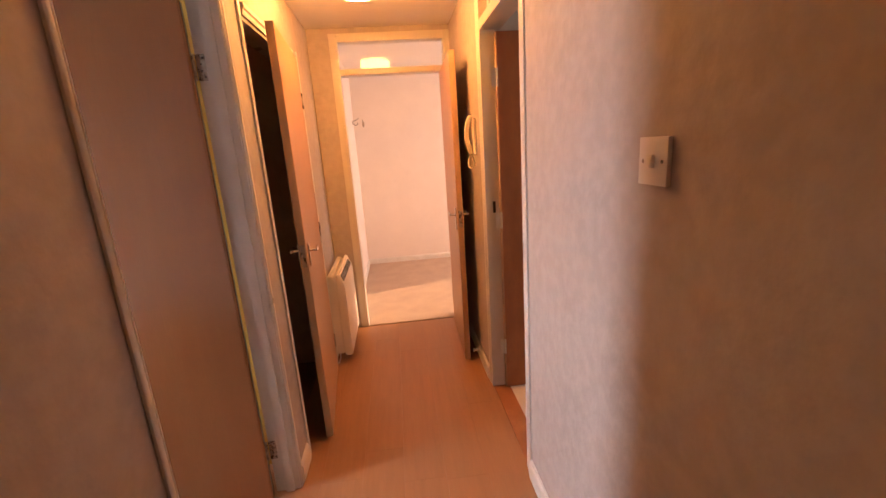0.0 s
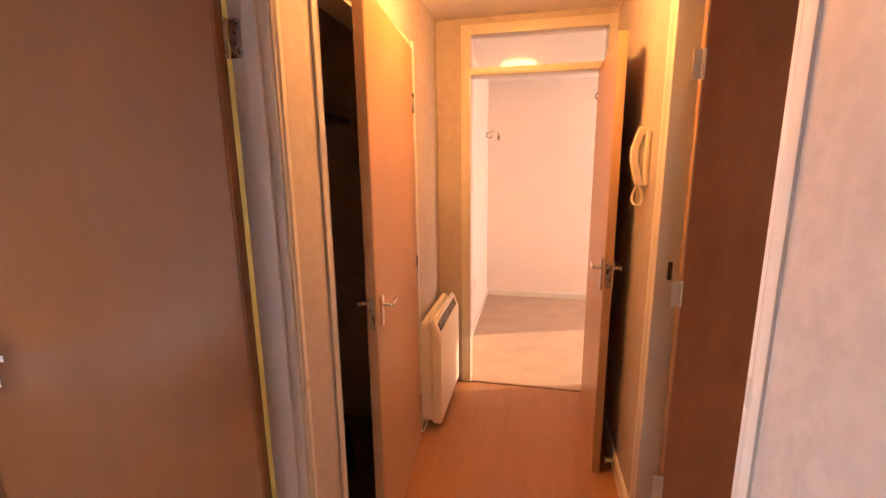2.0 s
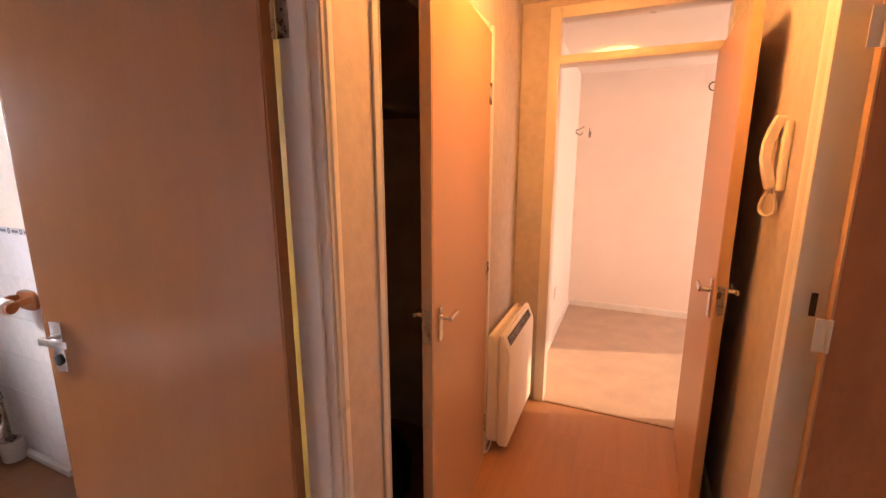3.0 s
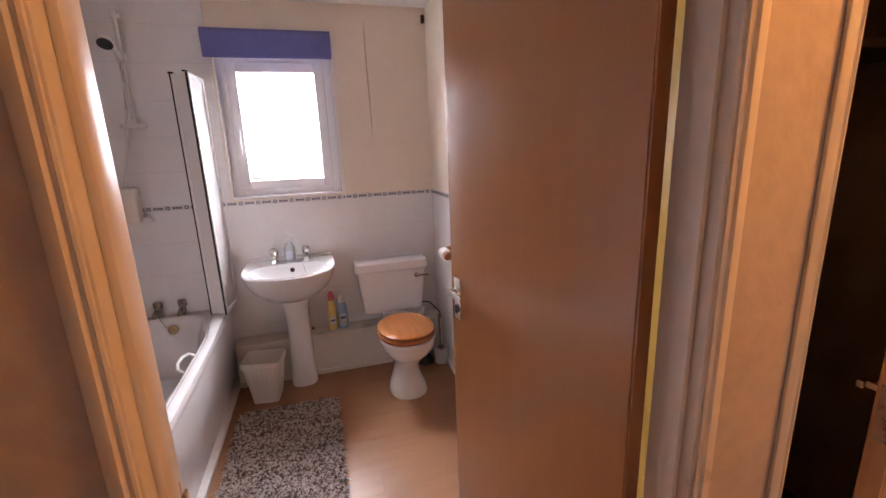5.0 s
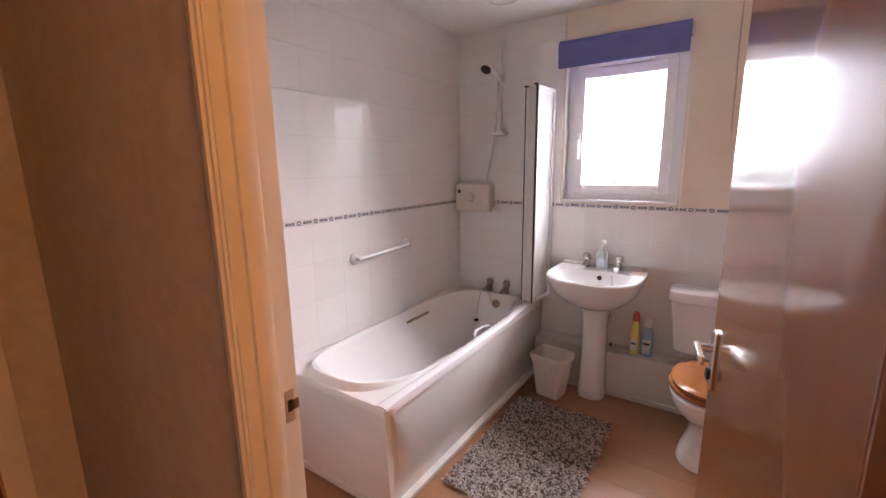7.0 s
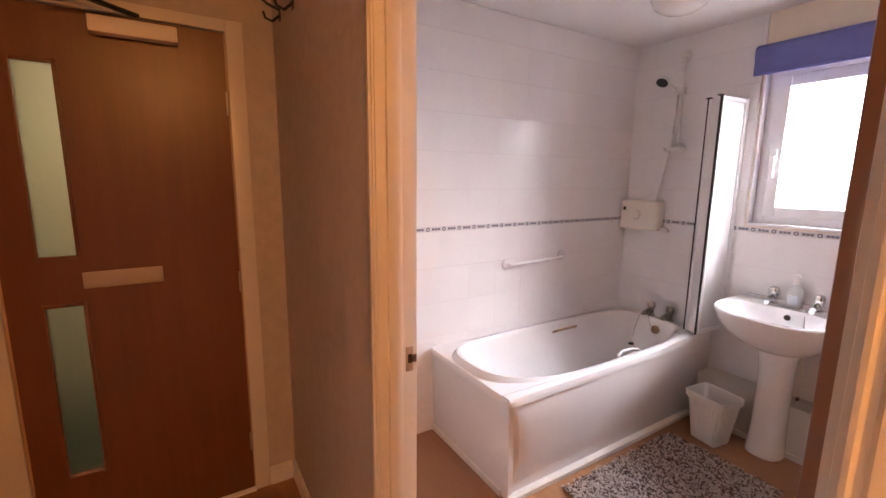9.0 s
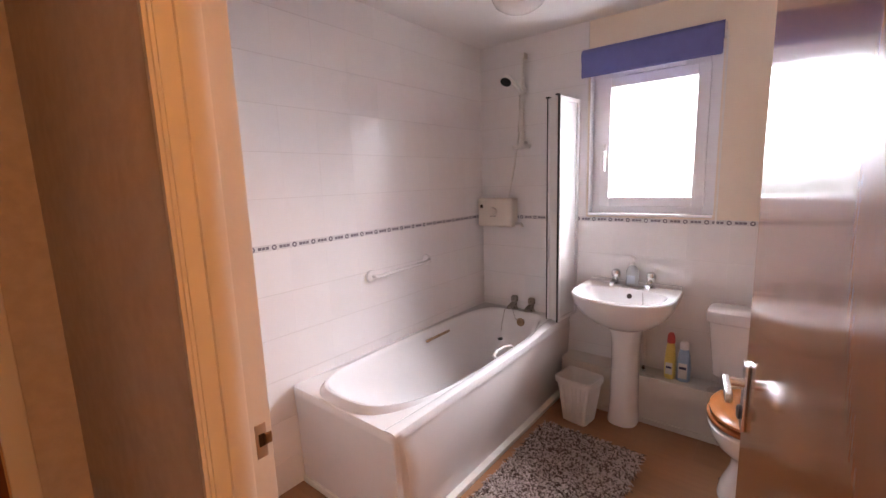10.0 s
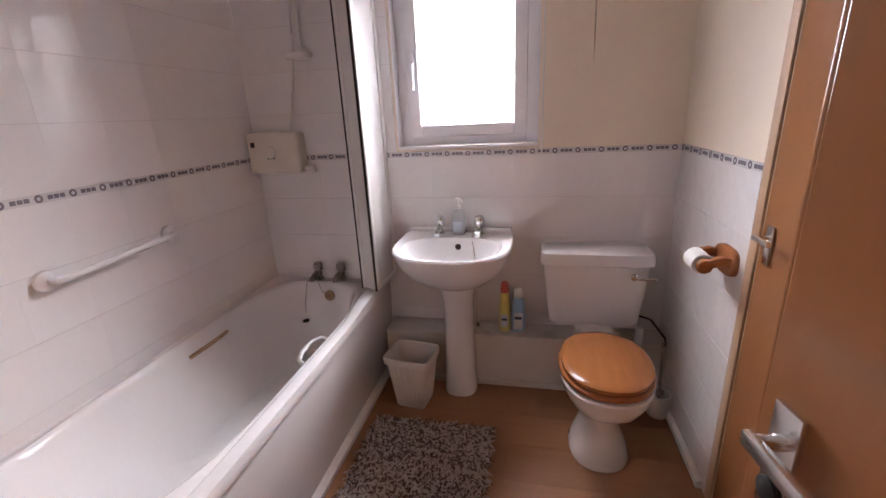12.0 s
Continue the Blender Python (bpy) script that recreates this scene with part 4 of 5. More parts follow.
part("cap", lathe([(0.021, 0.212), (0.022, 0.222), (0.019, 0.255), (0.012, 0.270), (0.005, 0.273)], n=20), RED, b1, "red screw cap")
part("label", cube(0.0325, 0.0345, -0.018, 0.018, 0.03, 0.10, 0.0005), LABEL_WHITE, b1)
part("print_bar", cube(0.0345, 0.0352, -0.014, 0.014, 0.066, 0.078), INK, b1)
b2 = bottle("spray_bottle", 1.415, ((0, 0.028, 0.033), (0.008, 0.030, 0.036), (0.09, 0.030, 0.036), (0.15, 0.026, 0.030), (0.19, 0.018, 0.020)), BLUE, "blue plastic cleaner bottle with white cap")
part("cap", lathe([(0.021, 0.188), (0.023, 0.196), (0.023, 0.218), (0.016, 0.232), (0.006, 0.235)], n=20), PLASTIC, b2, "white cap")
part("label", cube(0.0295, 0.0315, -0.022, 0.022, 0.02, 0.11, 0.0005), LABEL_WHITE, b2)
part("print_bar", cube(0.0315, 0.0322, -0.018, 0.018, 0.075, 0.090), INK, b2)

# ---- toilet ----
wc = thing("toilet", (-2.0, 1.767, 0.0), "white ceramic toilet with varnished pine seat, lid down", "toilet")
cist = loft([ring(-0.365, 0.0, z, 0.09 + a, hw, 40, 7) for z, a, hw in ((0.395, -0.012, 0.198), (0.405, -0.004, 0.206), (0.55, 0.0, 0.222), (0.695, 0.004, 0.238))])
cistern = part("cistern", cist, CERAMIC, wc, "white ceramic cistern")
lid = loft([ring(-0.362, 0.0, z, rx, hw, 40, 7) for z, rx, hw in ((0.692, 0.096, 0.244), (0.700, 0.103, 0.252), (0.735, 0.103, 0.252), (0.752, 0.098, 0.246), (0.758, 0.088, 0.236))])
part("cistern_lid", lid, CERAMIC, wc)
part("flush_lever", rod([(-0.275, 0.165, 0.648), (-0.258, 0.165, 0.648), (-0.252, 0.18, 0.648), (-0.250, 0.25, 0.646)], 0.0065, 10), CHROME, cistern, "chrome flush lever")
part("lever_rose", move(lathe([(0.018, 0), (0.017, 0.006), (0.010, 0.010)], n=18), pose(-0.273, 0.165, 0.648, 0, 90, 0)), CHROME, cistern)


def wring(cx, z, rx, ry, front=0.0):
    return ring(cx, 0.0, z, rx, ry, 40, 2.3, front)


foot = loft([wring(0.06, 0.0, 0.150, 0.118), wring(0.06, 0.012, 0.152, 0.120), wring(0.055, 0.05, 0.138, 0.108), wring(0.048, 0.10, 0.116, 0.088), wring(0.045, 0.15, 0.104, 0.076), wring(0.055, 0.20, 0.112, 0.080), wring(0.082, 0.26, 0.152, 0.108),
             wring(0.10, 0.31, 0.195, 0.142), wring(0.105, 0.36, 0.215, 0.165), wring(0.105, 0.395, 0.222, 0.172), wring(0.105, 0.402, 0.218, 0.168)])
part("bowl", foot, CERAMIC, wc, "white ceramic pan")
part("pan_neck", loft([ring(-0.21, 0.0, z, 0.14, 0.085, 28, 4) for z in (0.26, 0.30, 0.38, 0.398)]), CERAMIC, wc)
part("flush_pipe", loft([ring(-0.27, 0, z, 0.028, 0.028, 20) for z in (0.36, 0.40)]), PLASTIC, wc)


def seat_ring(z, g, cx=0.092):
    return [(x, y, z) for x, y, _ in ring(cx, 0.0, z, 0.225 + g, 0.178 + g, 48, 2.2)]


seat = loft([seat_ring(0.404, -0.006), seat_ring(0.410, 0.0), seat_ring(0.422, 0.0), seat_ring(0.428, -0.006)])
part("seat", seat, DARK_PINE, wc, "varnished pine toilet seat")
lidp = loft([seat_ring(0.430, -0.016), seat_ring(0.435, -0.009), seat_ring(0.446, -0.009), seat_ring(0.453, -0.020), seat_ring(0.455, -0.06)])
part("lid", lidp, PINE, wc, "varnished pine toilet lid")
for y in (-0.08, 0.08):
    part("seat_hinge", lathe([(0.016, 0), (0.016, 0.03), (0.010, 0.036)], -0.135, y, 0.402, 16), CHROME, wc)
part("floor_screw", lathe([(0.008, 0), (0.006, 0.006)], 0.02, -0.112, 0.018, 10), BRONZE, wc)

brush = thing("toilet_brush", (-2.185, 2.065, 0.0), "white toilet brush standing in its holder", "toilet brush")
part("holder", lathe([(0.042, 0), (0.046, 0.006), (0.052, 0.10), (0.050, 0.115), (0.044, 0.115), (0.040, 0.03)], n=28), PLASTIC, brush, "white round holder")
part("handle", rod([(0, 0, 0.05), (-0.01, 0.0, 0.2), (-0.03, 0.0, 0.36)], 0.007), WORN_CHROME, brush, "metal brush handle")
part("collar", lathe([(0.020, 0.112), (0.024, 0.120), (0.010, 0.135)], n=18), WORN_CHROME, brush)
single("drain_cap", lathe([(0.055, 0), (0.058, 0.006), (0.050, 0.03), (0.04, 0.055), (0.01, 0.06)], -2.22, 1.955, 0.0, 24), BLACK, "black rubber cleaning plunger on floor behind toilet", "plunger")
pipes = thing("water_pipe", (-2.29, 1.98, 0.0), "white plastic supply pipe beside the toilet", "pipe")
part("riser", rod([(0, 0, 0.0), (0, 0, 0.37), (-0.02, -0.03, 0.40)], 0.0095), PLASTIC, pipes)
part("valve", lathe([(0.016, 0.30), (0.018, 0.31), (0.018, 0.38), (0.012, 0.39)], n=16), PLASTIC, pipes, "white plastic valve")
part("branch", rod([(-0.15, 0.0, 0.385), (-0.10, 0.07, 0.385), (-0.02, 0.12, 0.33), (-0.02, 0.125, 0.29)], 0.005, 8), BRONZE, pipes, "thin dark pipe")

feed = thing("basin_pipe", (-2.375, 1.205, 0.292), "white basin supply pipe with small brass valve", "pipe")
part("riser", rod([(0, 0, 0), (0, 0, 0.20), (0.01, -0.03, 0.32)], 0.0075, 10), PLASTIC, feed)
part("valve", rod([(0.0, 0.0, 0.035), (0.03, 0.004, 0.035)], 0.009, 10), WORN_CHROME, feed, "small brass valve")

# ---- toilet roll holder ----
rh = thing("toilet_roll_holder", (-1.855, BY - 0.012, 0.885), "turned pine toilet roll holder on tiled wall", "roll holder")
part("back_plate", loft([[(p[0], y, p[1]) for p in ring(0, 0, 0, g * 0.075, g * 0.046, 32, 3.4)] for y, g in ((0.004, 1.0), (-0.010, 1.0), (-0.016, 0.93))]), DARK_PINE, rh)
for s in (-1, 1):
    part("arm", loft([[(s * 0.056 + dx, y, dz + dip) for dx, dz in ((-0.011, -0.014), (0.011, -0.014), (0.013, 0.0), (0.011, 0.014), (-0.011, 0.014), (-0.013, 0.0))] for y, dip in ((-0.012, 0.008), (-0.04, 0.012), (-0.07, 0.004), (-0.085, -0.004))]), DARK_PINE, rh)
    part("knob", move(lathe([(0.021, -0.012), (0.025, -0.006), (0.025, 0.006), (0.021, 0.012)], n=22), pose(s * 0.056, -0.088, -0.006, 0, 90, 0)), DARK_PINE, rh)
part("spindle", rod([(-0.06, -0.088, -0.006), (0.06, -0.088, -0.006)], 0.009, 12), DARK_PINE, rh)
roll = single("toilet_roll", move(lathe([(0.018, -0.040), (0.033, -0.042), (0.035, -0.038), (0.035, 0.038), (0.033, 0.042), (0.018, 0.040)], n=28), pose(-1.855, BY - 0.100, 0.879, 0, 90, 0)), PAPER, "part-used white toilet roll on wooden holder", "toilet roll")

# ---- waste bin ----
wbin = thing("waste_bin", pose(-2.128, 0.905, 0.0, 0, 0, -8), "small white ribbed plastic waste bin, empty", "bin")
bw = [ring(0, 0, z, a, b, 48, 8) for z, a, b in ((0.0, 0.066, 0.074), (0.006, 0.068, 0.076), (0.15, 0.079, 0.095), (0.255, 0.088, 0.109))]
inn = [ring(0, 0, z, a, b, 48, 8) for z, a, b in ((0.275, 0.090, 0.111), (0.2, 0.081, 0.099), (0.012, 0.064, 0.072))]
part("body", loft(bw + inn, True, True), PLASTIC, wbin)
part("rim", loft([ring(0, 0, z, a, b, 48, 8) for z, a, b in ((0.245, 0.091, 0.112), (0.245, 0.096, 0.117), (0.276, 0.098, 0.119), (0.282, 0.094, 0.115), (0.276, 0.089, 0.110))], False, False), PLASTIC, wbin)
for i in range(7):
    y = -0.075 + i * 0.025
    part("rib", loft([[(x, yy * k, z) for x, yy in ((a, y - 0.004), (a + 0.004, y), (a, y + 0.004), (a - 0.004, y))] for z, a, k in ((0.012, 0.067, 0.78), (0.24, 0.086, 1.12))]), PLASTIC, wbin)
for i in range(6):
    x = -0.055 + i * 0.022
    part("rib", loft([[(xx * k, yy, z) for xx, yy in ((x - 0.004, a), (x, a + 0.004), (x + 0.004, a), (x, a - 0.004))] for z, a, k in ((0.012, 0.076, 0.85), (0.24, 0.107, 1.1))]), PLASTIC, wbin)

# ---- bath mat ----
RX0, RX1, RY0, RY1 = -1.955, -1.08, 0.772, 1.315
mat_ob = thing("bath_mat", ((RX0 + RX1) / 2, (RY0 + RY1) / 2, 0.0), "shaggy brown and white flecked bath mat on laminate", "mat")
MI = Matrix.Translation((-(RX0 + RX1) / 2, -(RY0 + RY1) / 2, 0))
part("backing", move(cube(RX0, RX1, RY0, RY1, 0.0, 0.008, 0.002), MI), RUG_MID, mat_ob)
rng = random.Random(5)
tufts = {"pale": [], "brown": [], "grey": []}
nx, ny = 132, 82
for i in range(nx):
    for j in range(ny):
        x = RX0 + (i + 0.5 + rng.uniform(-0.5, 0.5)) * (RX1 - RX0) / nx
        y = RY0 + (j + 0.5 + rng.uniform(-0.5, 0.5)) * (RY1 - RY0) / ny
        patch = 0.3 * noise.noise((x * 60, y * 60, 0)) + rng.uniform(-0.6, 0.6)
        tufts["pale" if patch > 0.02 else "brown" if patch < -0.18 else "grey"].append((x, y))
for key, mtl in (("pale", RUG_LIGHT), ("brown", RUG_DARK), ("grey", RUG_MID)):
    vs, fs = [], []
    for x, y in tufts[key]:
        a, h, l = rng.uniform(0, math.tau), rng.uniform(0.014, 0.026), rng.uniform(0.018, 0.034)
        c, s, w = math.cos(a), math.sin(a), 0.0036
        k = len(vs)
        for u, z, ww in ((0, 0.006, w), (l * 0.5, h, w * 1.1), (l * 1.1, h * 0.72, w * 0.7)):
            vs += [(x + c * u - s * ww, y + s * u + c * ww, z), (x + c * u + s * ww, y + s * u - c * ww, z), (x + c * (u - ww * 1.2), y + s * (u - ww * 1.2), z + ww * 0.6)]
        for q in (0, 3):
            for e, f in ((0, 1), (1, 2), (2, 0)):
                fs.append((k + q + e, k + q + f, k + q + 3 + f, k + q + 3 + e))
        fs.append((k + 6, k + 7, k + 8))
    me = bpy.data.meshes.new("yarn")
    me.from_pydata([MI @ Vector(v) for v in vs], [], fs)
    me.materials.append(mtl)
    pl = new("yarn", me)
    pl.parent = mat_ob
    tagged(pl, key + " yarn tufts", kind="stuff")

# ---- ceiling lamps ----
bl = thing("ceiling_lamp", (-1.79, 0.69, HB), "unlit opal glass dome lamp on bathroom ceiling", "ceiling lamp")
part("base", lathe([(0.115, 0.0), (0.118, -0.012), (0.110, -0.02)], n=36), PLASTIC, bl)
part("shade", lathe([(0.135, -0.016), (0.137, -0.03), (0.120, -0.065), (0.08, -0.092), (0.03, -0.105), (0.005, -0.106)], n=36), OPAL, bl, "white opal dome")
hl = thing("ceiling_lamp", (0.455, 2.60, H), "lit dome lamp with warm light on hall ceiling", "ceiling lamp")
part("base", lathe([(0.125, 0.0), (0.128, -0.015), (0.120, -0.022)], n=36), PLASTIC, hl)
part("shade", lathe([(0.14, -0.018), (0.147, -0.045), (0.135, -0.095), (0.095, -0.132), (0.035, -0.150), (0.005, -0.151)], n=36), SHADE, hl, "glowing warm shade")

# ---- hall things ----
sw = thing("light_switch", (1.05, 0.995, 1.425), "white plastic light switch on papered wall", "light switch")
part("plate", cube(-0.010, 0.0, -0.045, 0.045, -0.045, 0.045, 0.003), PLASTIC, sw)
part("rocker", move(cube(-0.006, 0.004, -0.007, 0.007, -0.012, 0.012, 0.002), pose(-0.011, 0, 0, 0, 8, 0)), PLASTIC, sw)
for y in (-0.03, 0.03):
    part("screw", move(lathe([(0.004, 0), (0.003, 0.0012)], n=10), pose(-0.010, y, 0, 0, -90, 0)), WORN_CHROME, sw)

ph = thing("entry_phone", (1.05, 2.80, 1.375), "cream wall entry phone with coiled cord", "entry phone")
part("base", cube(-0.022, 0.0, -0.040, 0.040, 0.035, 0.245, 0.009, 3), CREAM_PLASTIC, ph)
hs = loft([[(x0 + dx, w * yy, z) for dx, yy in ((-0.012, -1), (-0.016, 0), (-0.012, 1), (0.012, 1), (0.014, 0), (0.012, -1))] for z, x0, w in
           ((0.040, -0.028, 0.016), (0.050, -0.032, 0.021), (0.08, -0.040, 0.021), (0.13, -0.053, 0.016), (0.18, -0.052, 0.017), (0.225, -0.040, 0.023), (0.255, -0.029, 0.021), (0.262, -0.026, 0.014))])
part("handset", hs, CREAM_PLASTIC, ph, "cream curved handset")
coil = []
for i in range(220):
    u = i / 219
    a = u * math.pi * 2 * 34
    base = Vector((-0.030 - 0.016 * math.cos(u * math.pi) * math.sin(u * math.pi) * 2, 0.018 * math.sin(u * math.pi * 2), 0.045 - 0.088 * math.sin(u * math.pi)))
    coil.append(base + Vector((math.cos(a) * 0.0045, math.sin(a) * 0.0045, 0.0)))
part("cord", rod(coil, 0.0022, 5), CREAM_PLASTIC, ph, "coiled cream cord")

ht = thing("panel_heater", (0.0, 3.36, 0.0), "cream slimline electric panel heater on hall wall", "heater")
body = loft([[(x, y, z) for x, z in ((0.028, 0.075), (0.085, 0.075), (0.085, 0.60), (0.060, 0.655), (0.028, 0.655))] for y in (-0.285, 0.285)])
bmesh.ops.bevel(body, geom=list(body.edges), offset=0.006, segments=2, affect="EDGES")
part("case", body, CREAM_PLASTIC, ht, "cream metal case")
front = loft([[(x, y, z) for x, z in ((0.088, 0.06), (0.142, 0.06), (0.142, 0.575), (0.105, 0.668), (0.088, 0.668))] for y in (-0.29, 0.29)])
bmesh.ops.bevel(front, geom=list(front.edges), offset=0.008, segments=2, affect="EDGES")
part("front_cover", front, CREAM_PLASTIC, ht, "cream front cover")
part("grille", move(cube(-0.003, 0.003, -0.235, 0.235, -0.022, 0.022, 0.001), pose(0.1255, 0, 0.6205, 0, -21.7, 0)), BLACK, ht, "dark grey air outlet")
for i in range(6):
    part("slat", move(cube(-0.0025, 0.0045, -0.233, 0.233, -0.0012, 0.0012), pose(0.1265 - 0.37 * (i - 2.5) * 0.007, 0, 0.6205 + 0.93 * (i - 2.5) * 0.007, 0, -21.7, 0)), WORN_CHROME, ht)
for y in (-0.2, 0.2):
    part("wall_bracket", cube(0.0, 0.03, y - 0.015, y + 0.015, 0.15, 0.6, 0.002), PLASTIC, ht)
part("flex", rod([(0.05, -0.25, 0.08), (0.05, -0.27, 0.04), (0.04, -0.30, 0.015), (0.02, -0.32, 0.03)], 0.004, 8), PLASTIC, ht, "white flex")

single("keyhole_stop", cube(0.1535, 0.156, 3.705, 3.725, 0.98, 1.02, 0.0005), BRONZE, "small dark latch keep in door frame", "strike plate")

stop = single("door_stop", move(lathe([(0.014, 0), (0.014, 0.012), (0.010, 0.016), (0.010, 0.030), (0.015, 0.034), (0.013, 0.040), (0.004, 0.041)], n=18), pose(1.037, 2.96, 0.05, 0, -90, 0)), PLASTIC, "white rubber door stop on skirting behind living room door", "door stop")

# hall cupboard contents
sack = []
for k, z in enumerate((0.0, 0.03, 0.12, 0.24, 0.34, 0.40, 0.43)):
    r0 = (0.15, 0.19, 0.20, 0.17, 0.11, 0.05, 0.065)[k]
    sack.append([(-0.40 + (r0 + 0.03 * noise.noise((math.cos(i / 24 * math.tau) * 2, math.sin(i / 24 * math.tau) * 2, z * 9))) * math.cos(i / 24 * math.tau),
                  2.62 + (r0 + 0.03 * noise.noise((math.cos(i / 24 * math.tau) * 2, math.sin(i / 24 * math.tau) * 2, z * 9))) * math.sin(i / 24 * math.tau), z) for i in range(24)])
single("refuse_sack", loft(sack), BLACK, "dark tied sack on the cupboard floor", "sack")
structure("floor_cupboard", cube(-0.85, -0.10, BY + 0.115, 3.15, -0.004, 0.0), DARK_SHELF, "dark bare cupboard floor", "floor")
shelf = single("cupboard_shelf", cube(-0.85, -0.35, BY + 0.116, 3.149, 1.72, 1.745, 0.002), DARK_SHELF, "dark wooden shelf inside hall cupboard", "shelf")

# ---- living room things ----
so = thing("wall_socket", (0.105, 4.73, 0.42), "white plastic wall socket", "socket")
part("plate", cube(0.0, 0.010, -0.045, 0.045, -0.045, 0.045, 0.003), PLASTIC, so)
# pin slots as raised black blocks, the shade inside given by colour
for y, z in ((0, 0.018), (-0.012, -0.010), (0.012, -0.010)):
    part("slot", cube(0.0095, 0.0105, y - 0.004, y + 0.004, z - 0.003, z + 0.003), BLACK, so)


def coat_hook(m, mtl, label, group="coat hooks"):
    d = thing("coat_hook", m, label, "hook", group)
    part("plate", cube(-0.012, 0.012, 0, 0.004, -0.025, 0.03, 0.002), mtl, d)
    part("hook", rod([(0, 0.003, -0.005), (0, 0.03, -0.03), (0, 0.055, -0.022), (0, 0.062, 0.0)], 0.005, 8), mtl, d)
    part("upper_hook", rod([(0, 0.003, 0.015), (0, 0.045, 0.03), (0, 0.075, 0.05)], 0.005, 8), mtl, d)
    return d


coat_hook(pose(0.0, 0.38, 2.075, 0, 0, -90), BLACK, "black metal coat hook high on hall wall")
coat_hook(pose(0.0, 0.16, 2.10, 0, 0, -90), BLACK, "black metal coat hook high on hall wall")
coat_hook(pose(0.105, 5.58, 1.80, 0, 0, -90), WORN_CHROME, "metal coat hook on white wall")
coat_hook(pose(0.22, 5.75, 1.785, 0, 0, 180), WORN_CHROME, "metal coat hook on white wall")
hook = thing("ceiling_hook", (1.235, 5.75, 2.17), "dark metal ring hook on far wall", "hook")
part("loop", rod([(0.035 * math.cos(a) , -0.012, 0.035 * math.sin(a)) for a in [0.9 + i * 0.25 for i in range(19)]], 0.005, 8), BLACK, hook)
part("peg", rod([(-0.035, 0.0, 0), (-0.035, -0.014, 0)], 0.005, 8), BLACK, hook)
for nm, x0, x1, y0, y1, z0, z1 in (("window_3", 3.47, 3.53, 4.1, 5.6, 0.85, 2.1), ("window_4", 2.92, 2.98, 1.05, 1.95, 1.0, 2.0)):
    wd = thing(nm, (x0, (y0 + y1) / 2, z0), "white plastic framed window", "window", "", "structure")
    mi = Matrix.Translation((-x0, -(y0 + y1) / 2, -z0))
    for a in ((y0, y0 + 0.06, z0, z1), (y1 - 0.06, y1, z0, z1), (y0 + 0.06, y1 - 0.06, z0, z0 + 0.06), (y0 + 0.06, y1 - 0.06, z1 - 0.06, z1)):
        part("window_frame", move(cube(x0, x0 + 0.04, a[0], a[1], a[2], a[3], 0.004), mi), PVC, wd)


# ---- floor boards ----
def planks(x0, x1, y0, y1, parent, width=0.192, length=1.285, seed=1):
    rr = random.Random(seed)
    cache = {}
    x, k = x0, 0
    while x < x1 - 0.01:
        w = min(width, x1 - x)
        y = y0 - rr.uniform(0.1, length - 0.2)
        while y < y1 - 0.01:
            a, b = max(y, y0), min(y + length, y1)
            if b - a > 0.02:
                key = (round(w, 3), round(b - a, 3))
                if key not in cache:
                    cache[key] = finish("plank", cube(0.0001, w - 0.0001, 0.0001, b - a - 0.0001, -0.006, 0.0, 0.0004, 1), LAMINATE)
                p = new("plank", cache[key])
                p.parent = parent
                p.location = (x, a, 0.0)
            y += length
        x += w


planks(-0.1, 1.055, 0.0, 3.692, floor, seed=3)
planks(BX + 0.005, -0.1, 0.0, BY, floor, seed=8)


# ---- wall tiles ----
TW, TH = 0.203, 0.205
ZB0, ZB1 = 1.186, 1.212          # border strip
tile_cache = {}


def tile(parent, origin, u, w, h, mtl=TILE, name="tile", t=0.008):
    """A tile with its lower corner at origin; u is the way along the wall, the face looks to u turned by -90 degrees."""
    key = (round(w, 3), round(h, 3), name)
    if key not in tile_cache:
        tile_cache[key] = finish(name, cube(0.0, w, -t, 0.0, 0.0008, h - 0.0008, 0.0004, 1), mtl)
    ob = new(name, tile_cache[key])
    ob.parent = parent
    ob.matrix_basis = Matrix.Translation(origin) @ Matrix.Rotation(math.atan2(u[1], u[0]), 4, "Z")
    return ob


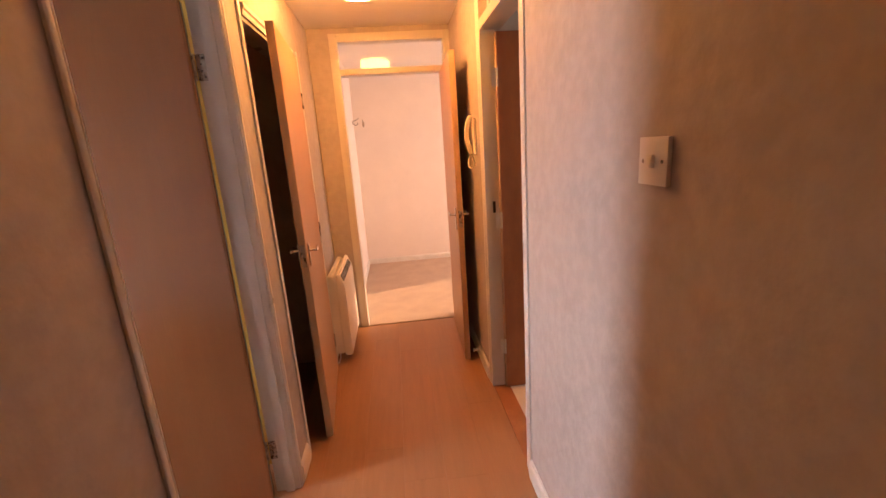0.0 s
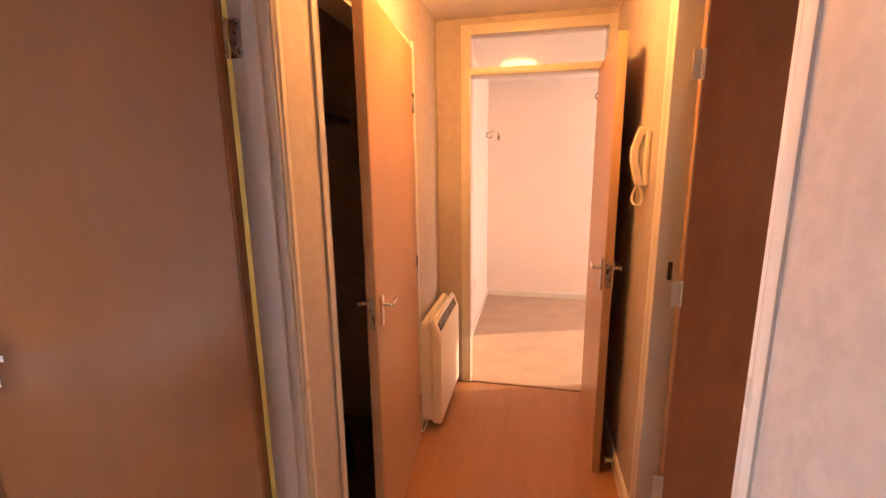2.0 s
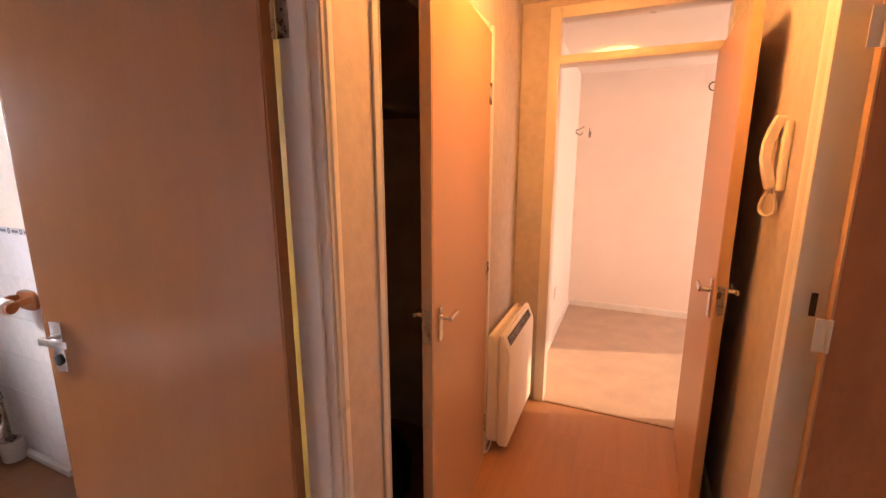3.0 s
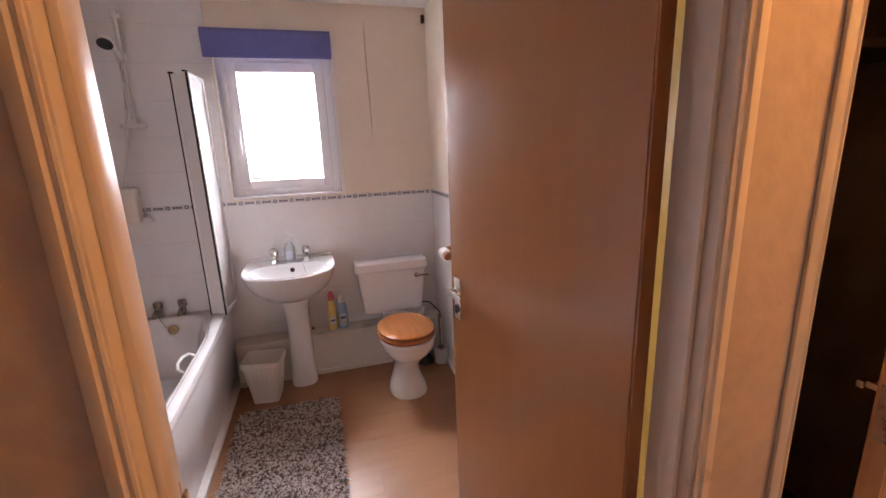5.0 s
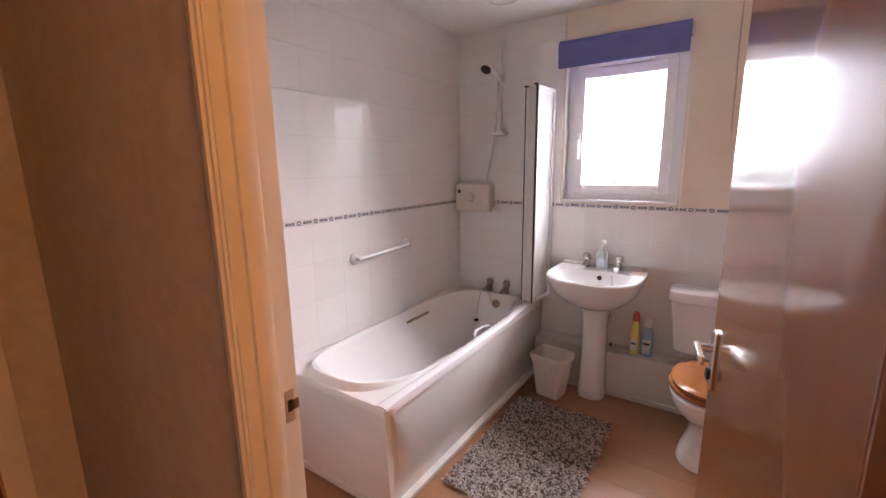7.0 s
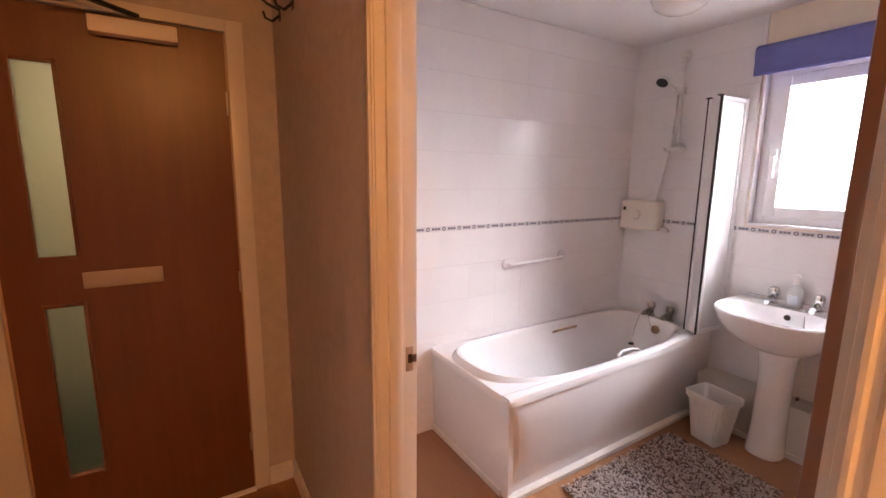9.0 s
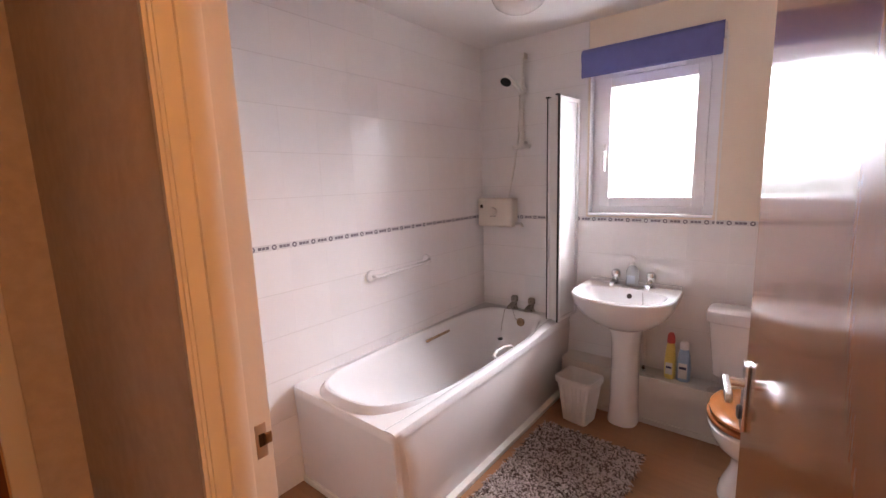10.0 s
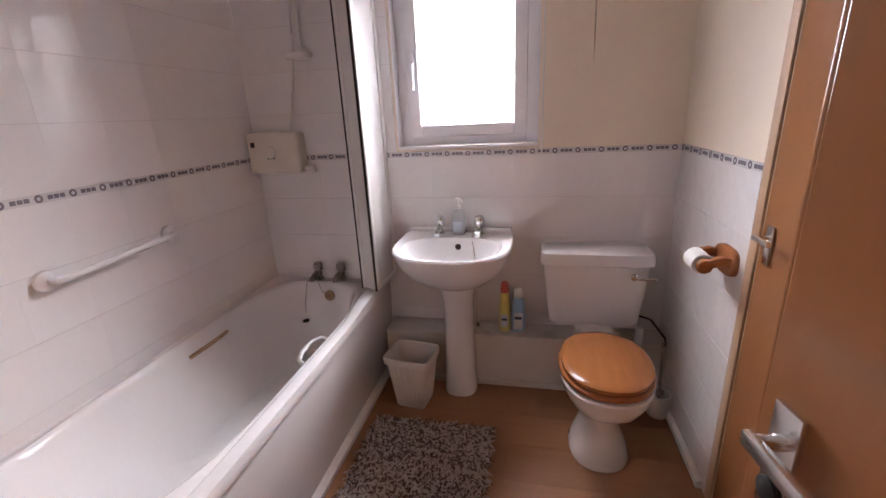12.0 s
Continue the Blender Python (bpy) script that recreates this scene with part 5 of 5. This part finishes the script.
def tiled(parent, start, u, length, top, limit=None, first=0.05):
    """Rows of tiles from the floor to the border, and above it to top, along u from start."""
    rows = []
    z = ZB0
    while z > 0.0:
        rows.append((max(0.0, z - TH), z))
        z -= TH
    z = ZB1
    while z < top - 0.01:
        rows.append((z, min(top, z + TH)))
        z += TH
    rows.append((ZB0, ZB1))
    for z0, z1 in rows:
        if z1 - z0 < 0.012:
            continue
        s = -first
        border = z0 == ZB0
        end = min(length, limit) if limit and z0 >= ZB1 else length
        while s < end - 0.01:
            a, w = max(s, 0.0), min(s + TW, end) - max(s, 0.0)
            if w > 0.012:
                tile(parent, (start[0] + u[0] * a, start[1] + u[1] * a, z0), u, w, z1 - z0, BORDER_TILE if border else TILE, "border_tile" if border else "tile")
            s += TW


DASH = finish("dash", box(box(cube(-0.026, -0.010, -0.0012, 0, -0.0065, 0.0065, 0.0005, 1), -0.0075, 0.0075, -0.0012, 0, -0.0065, 0.0065, 0.0005, 1), 0.010, 0.026, -0.0012, 0, -0.0065, 0.0065, 0.0005, 1), BORDER_INK)
RING = finish("ring_motif", loft([[(r * math.cos(a), d, r * math.sin(a)) for a in [i * math.tau / 14 for i in range(14)]] for r, d in ((0.0122, 0.0), (0.0122, -0.0012), (0.0058, -0.0012), (0.0058, 0.0))], False, False), BORDER_INK)


def pattern(parent, start, u, length):
    s, k = 0.03, 0
    turn = Matrix.Rotation(math.atan2(u[1], u[0]), 4, "Z")
    normal = (u[1], -u[0])
    while s < length - 0.02:
        ob = new("dash" if k % 2 else "ring_motif", DASH if k % 2 else RING)
        ob.parent = parent
        ob.matrix_basis = Matrix.Translation((start[0] + u[0] * s + normal[0] * 0.008, start[1] + u[1] * s + normal[1] * 0.008, (ZB0 + ZB1) / 2)) @ turn
        s += 0.0515
        k += 1


# bath wall, window wall, wall beside the toilet
part("grout", cube(-2.468, -0.102, 0.0, 0.0066, 0.0, HB), GROUT, wall_entrance, "", False)
part("grout", cube(BX, BX + 0.0066, 0.007, BY, 0.0, ZB1), GROUT, wall_window, "", False)
part("grout", cube(BX, BX + 0.0066, 0.007, 0.80, ZB1, HB), GROUT, wall_window, "", False)
part("grout", cube(BX + 0.007, -1.745, BY - 0.0066, BY, 0.0, ZB1), GROUT, wall_toilet, "", False)
tiled(wall_entrance, (-0.102, 0.0), (-1, 0), 2.366, HB, None, 0.089)
pattern(wall_entrance, (-0.102, 0.0), (-1, 0), 2.366)


tiled(wall_window, (BX, 0.0), (0, 1), BY, HB, 0.80, 0.041)
pattern(wall_window, (BX, 0.0), (0, 1), BY)
tiled(wall_toilet, (BX, BY), (1, 0), 0.725, ZB1)
pattern(wall_toilet, (BX, BY), (1, 0), 0.725)
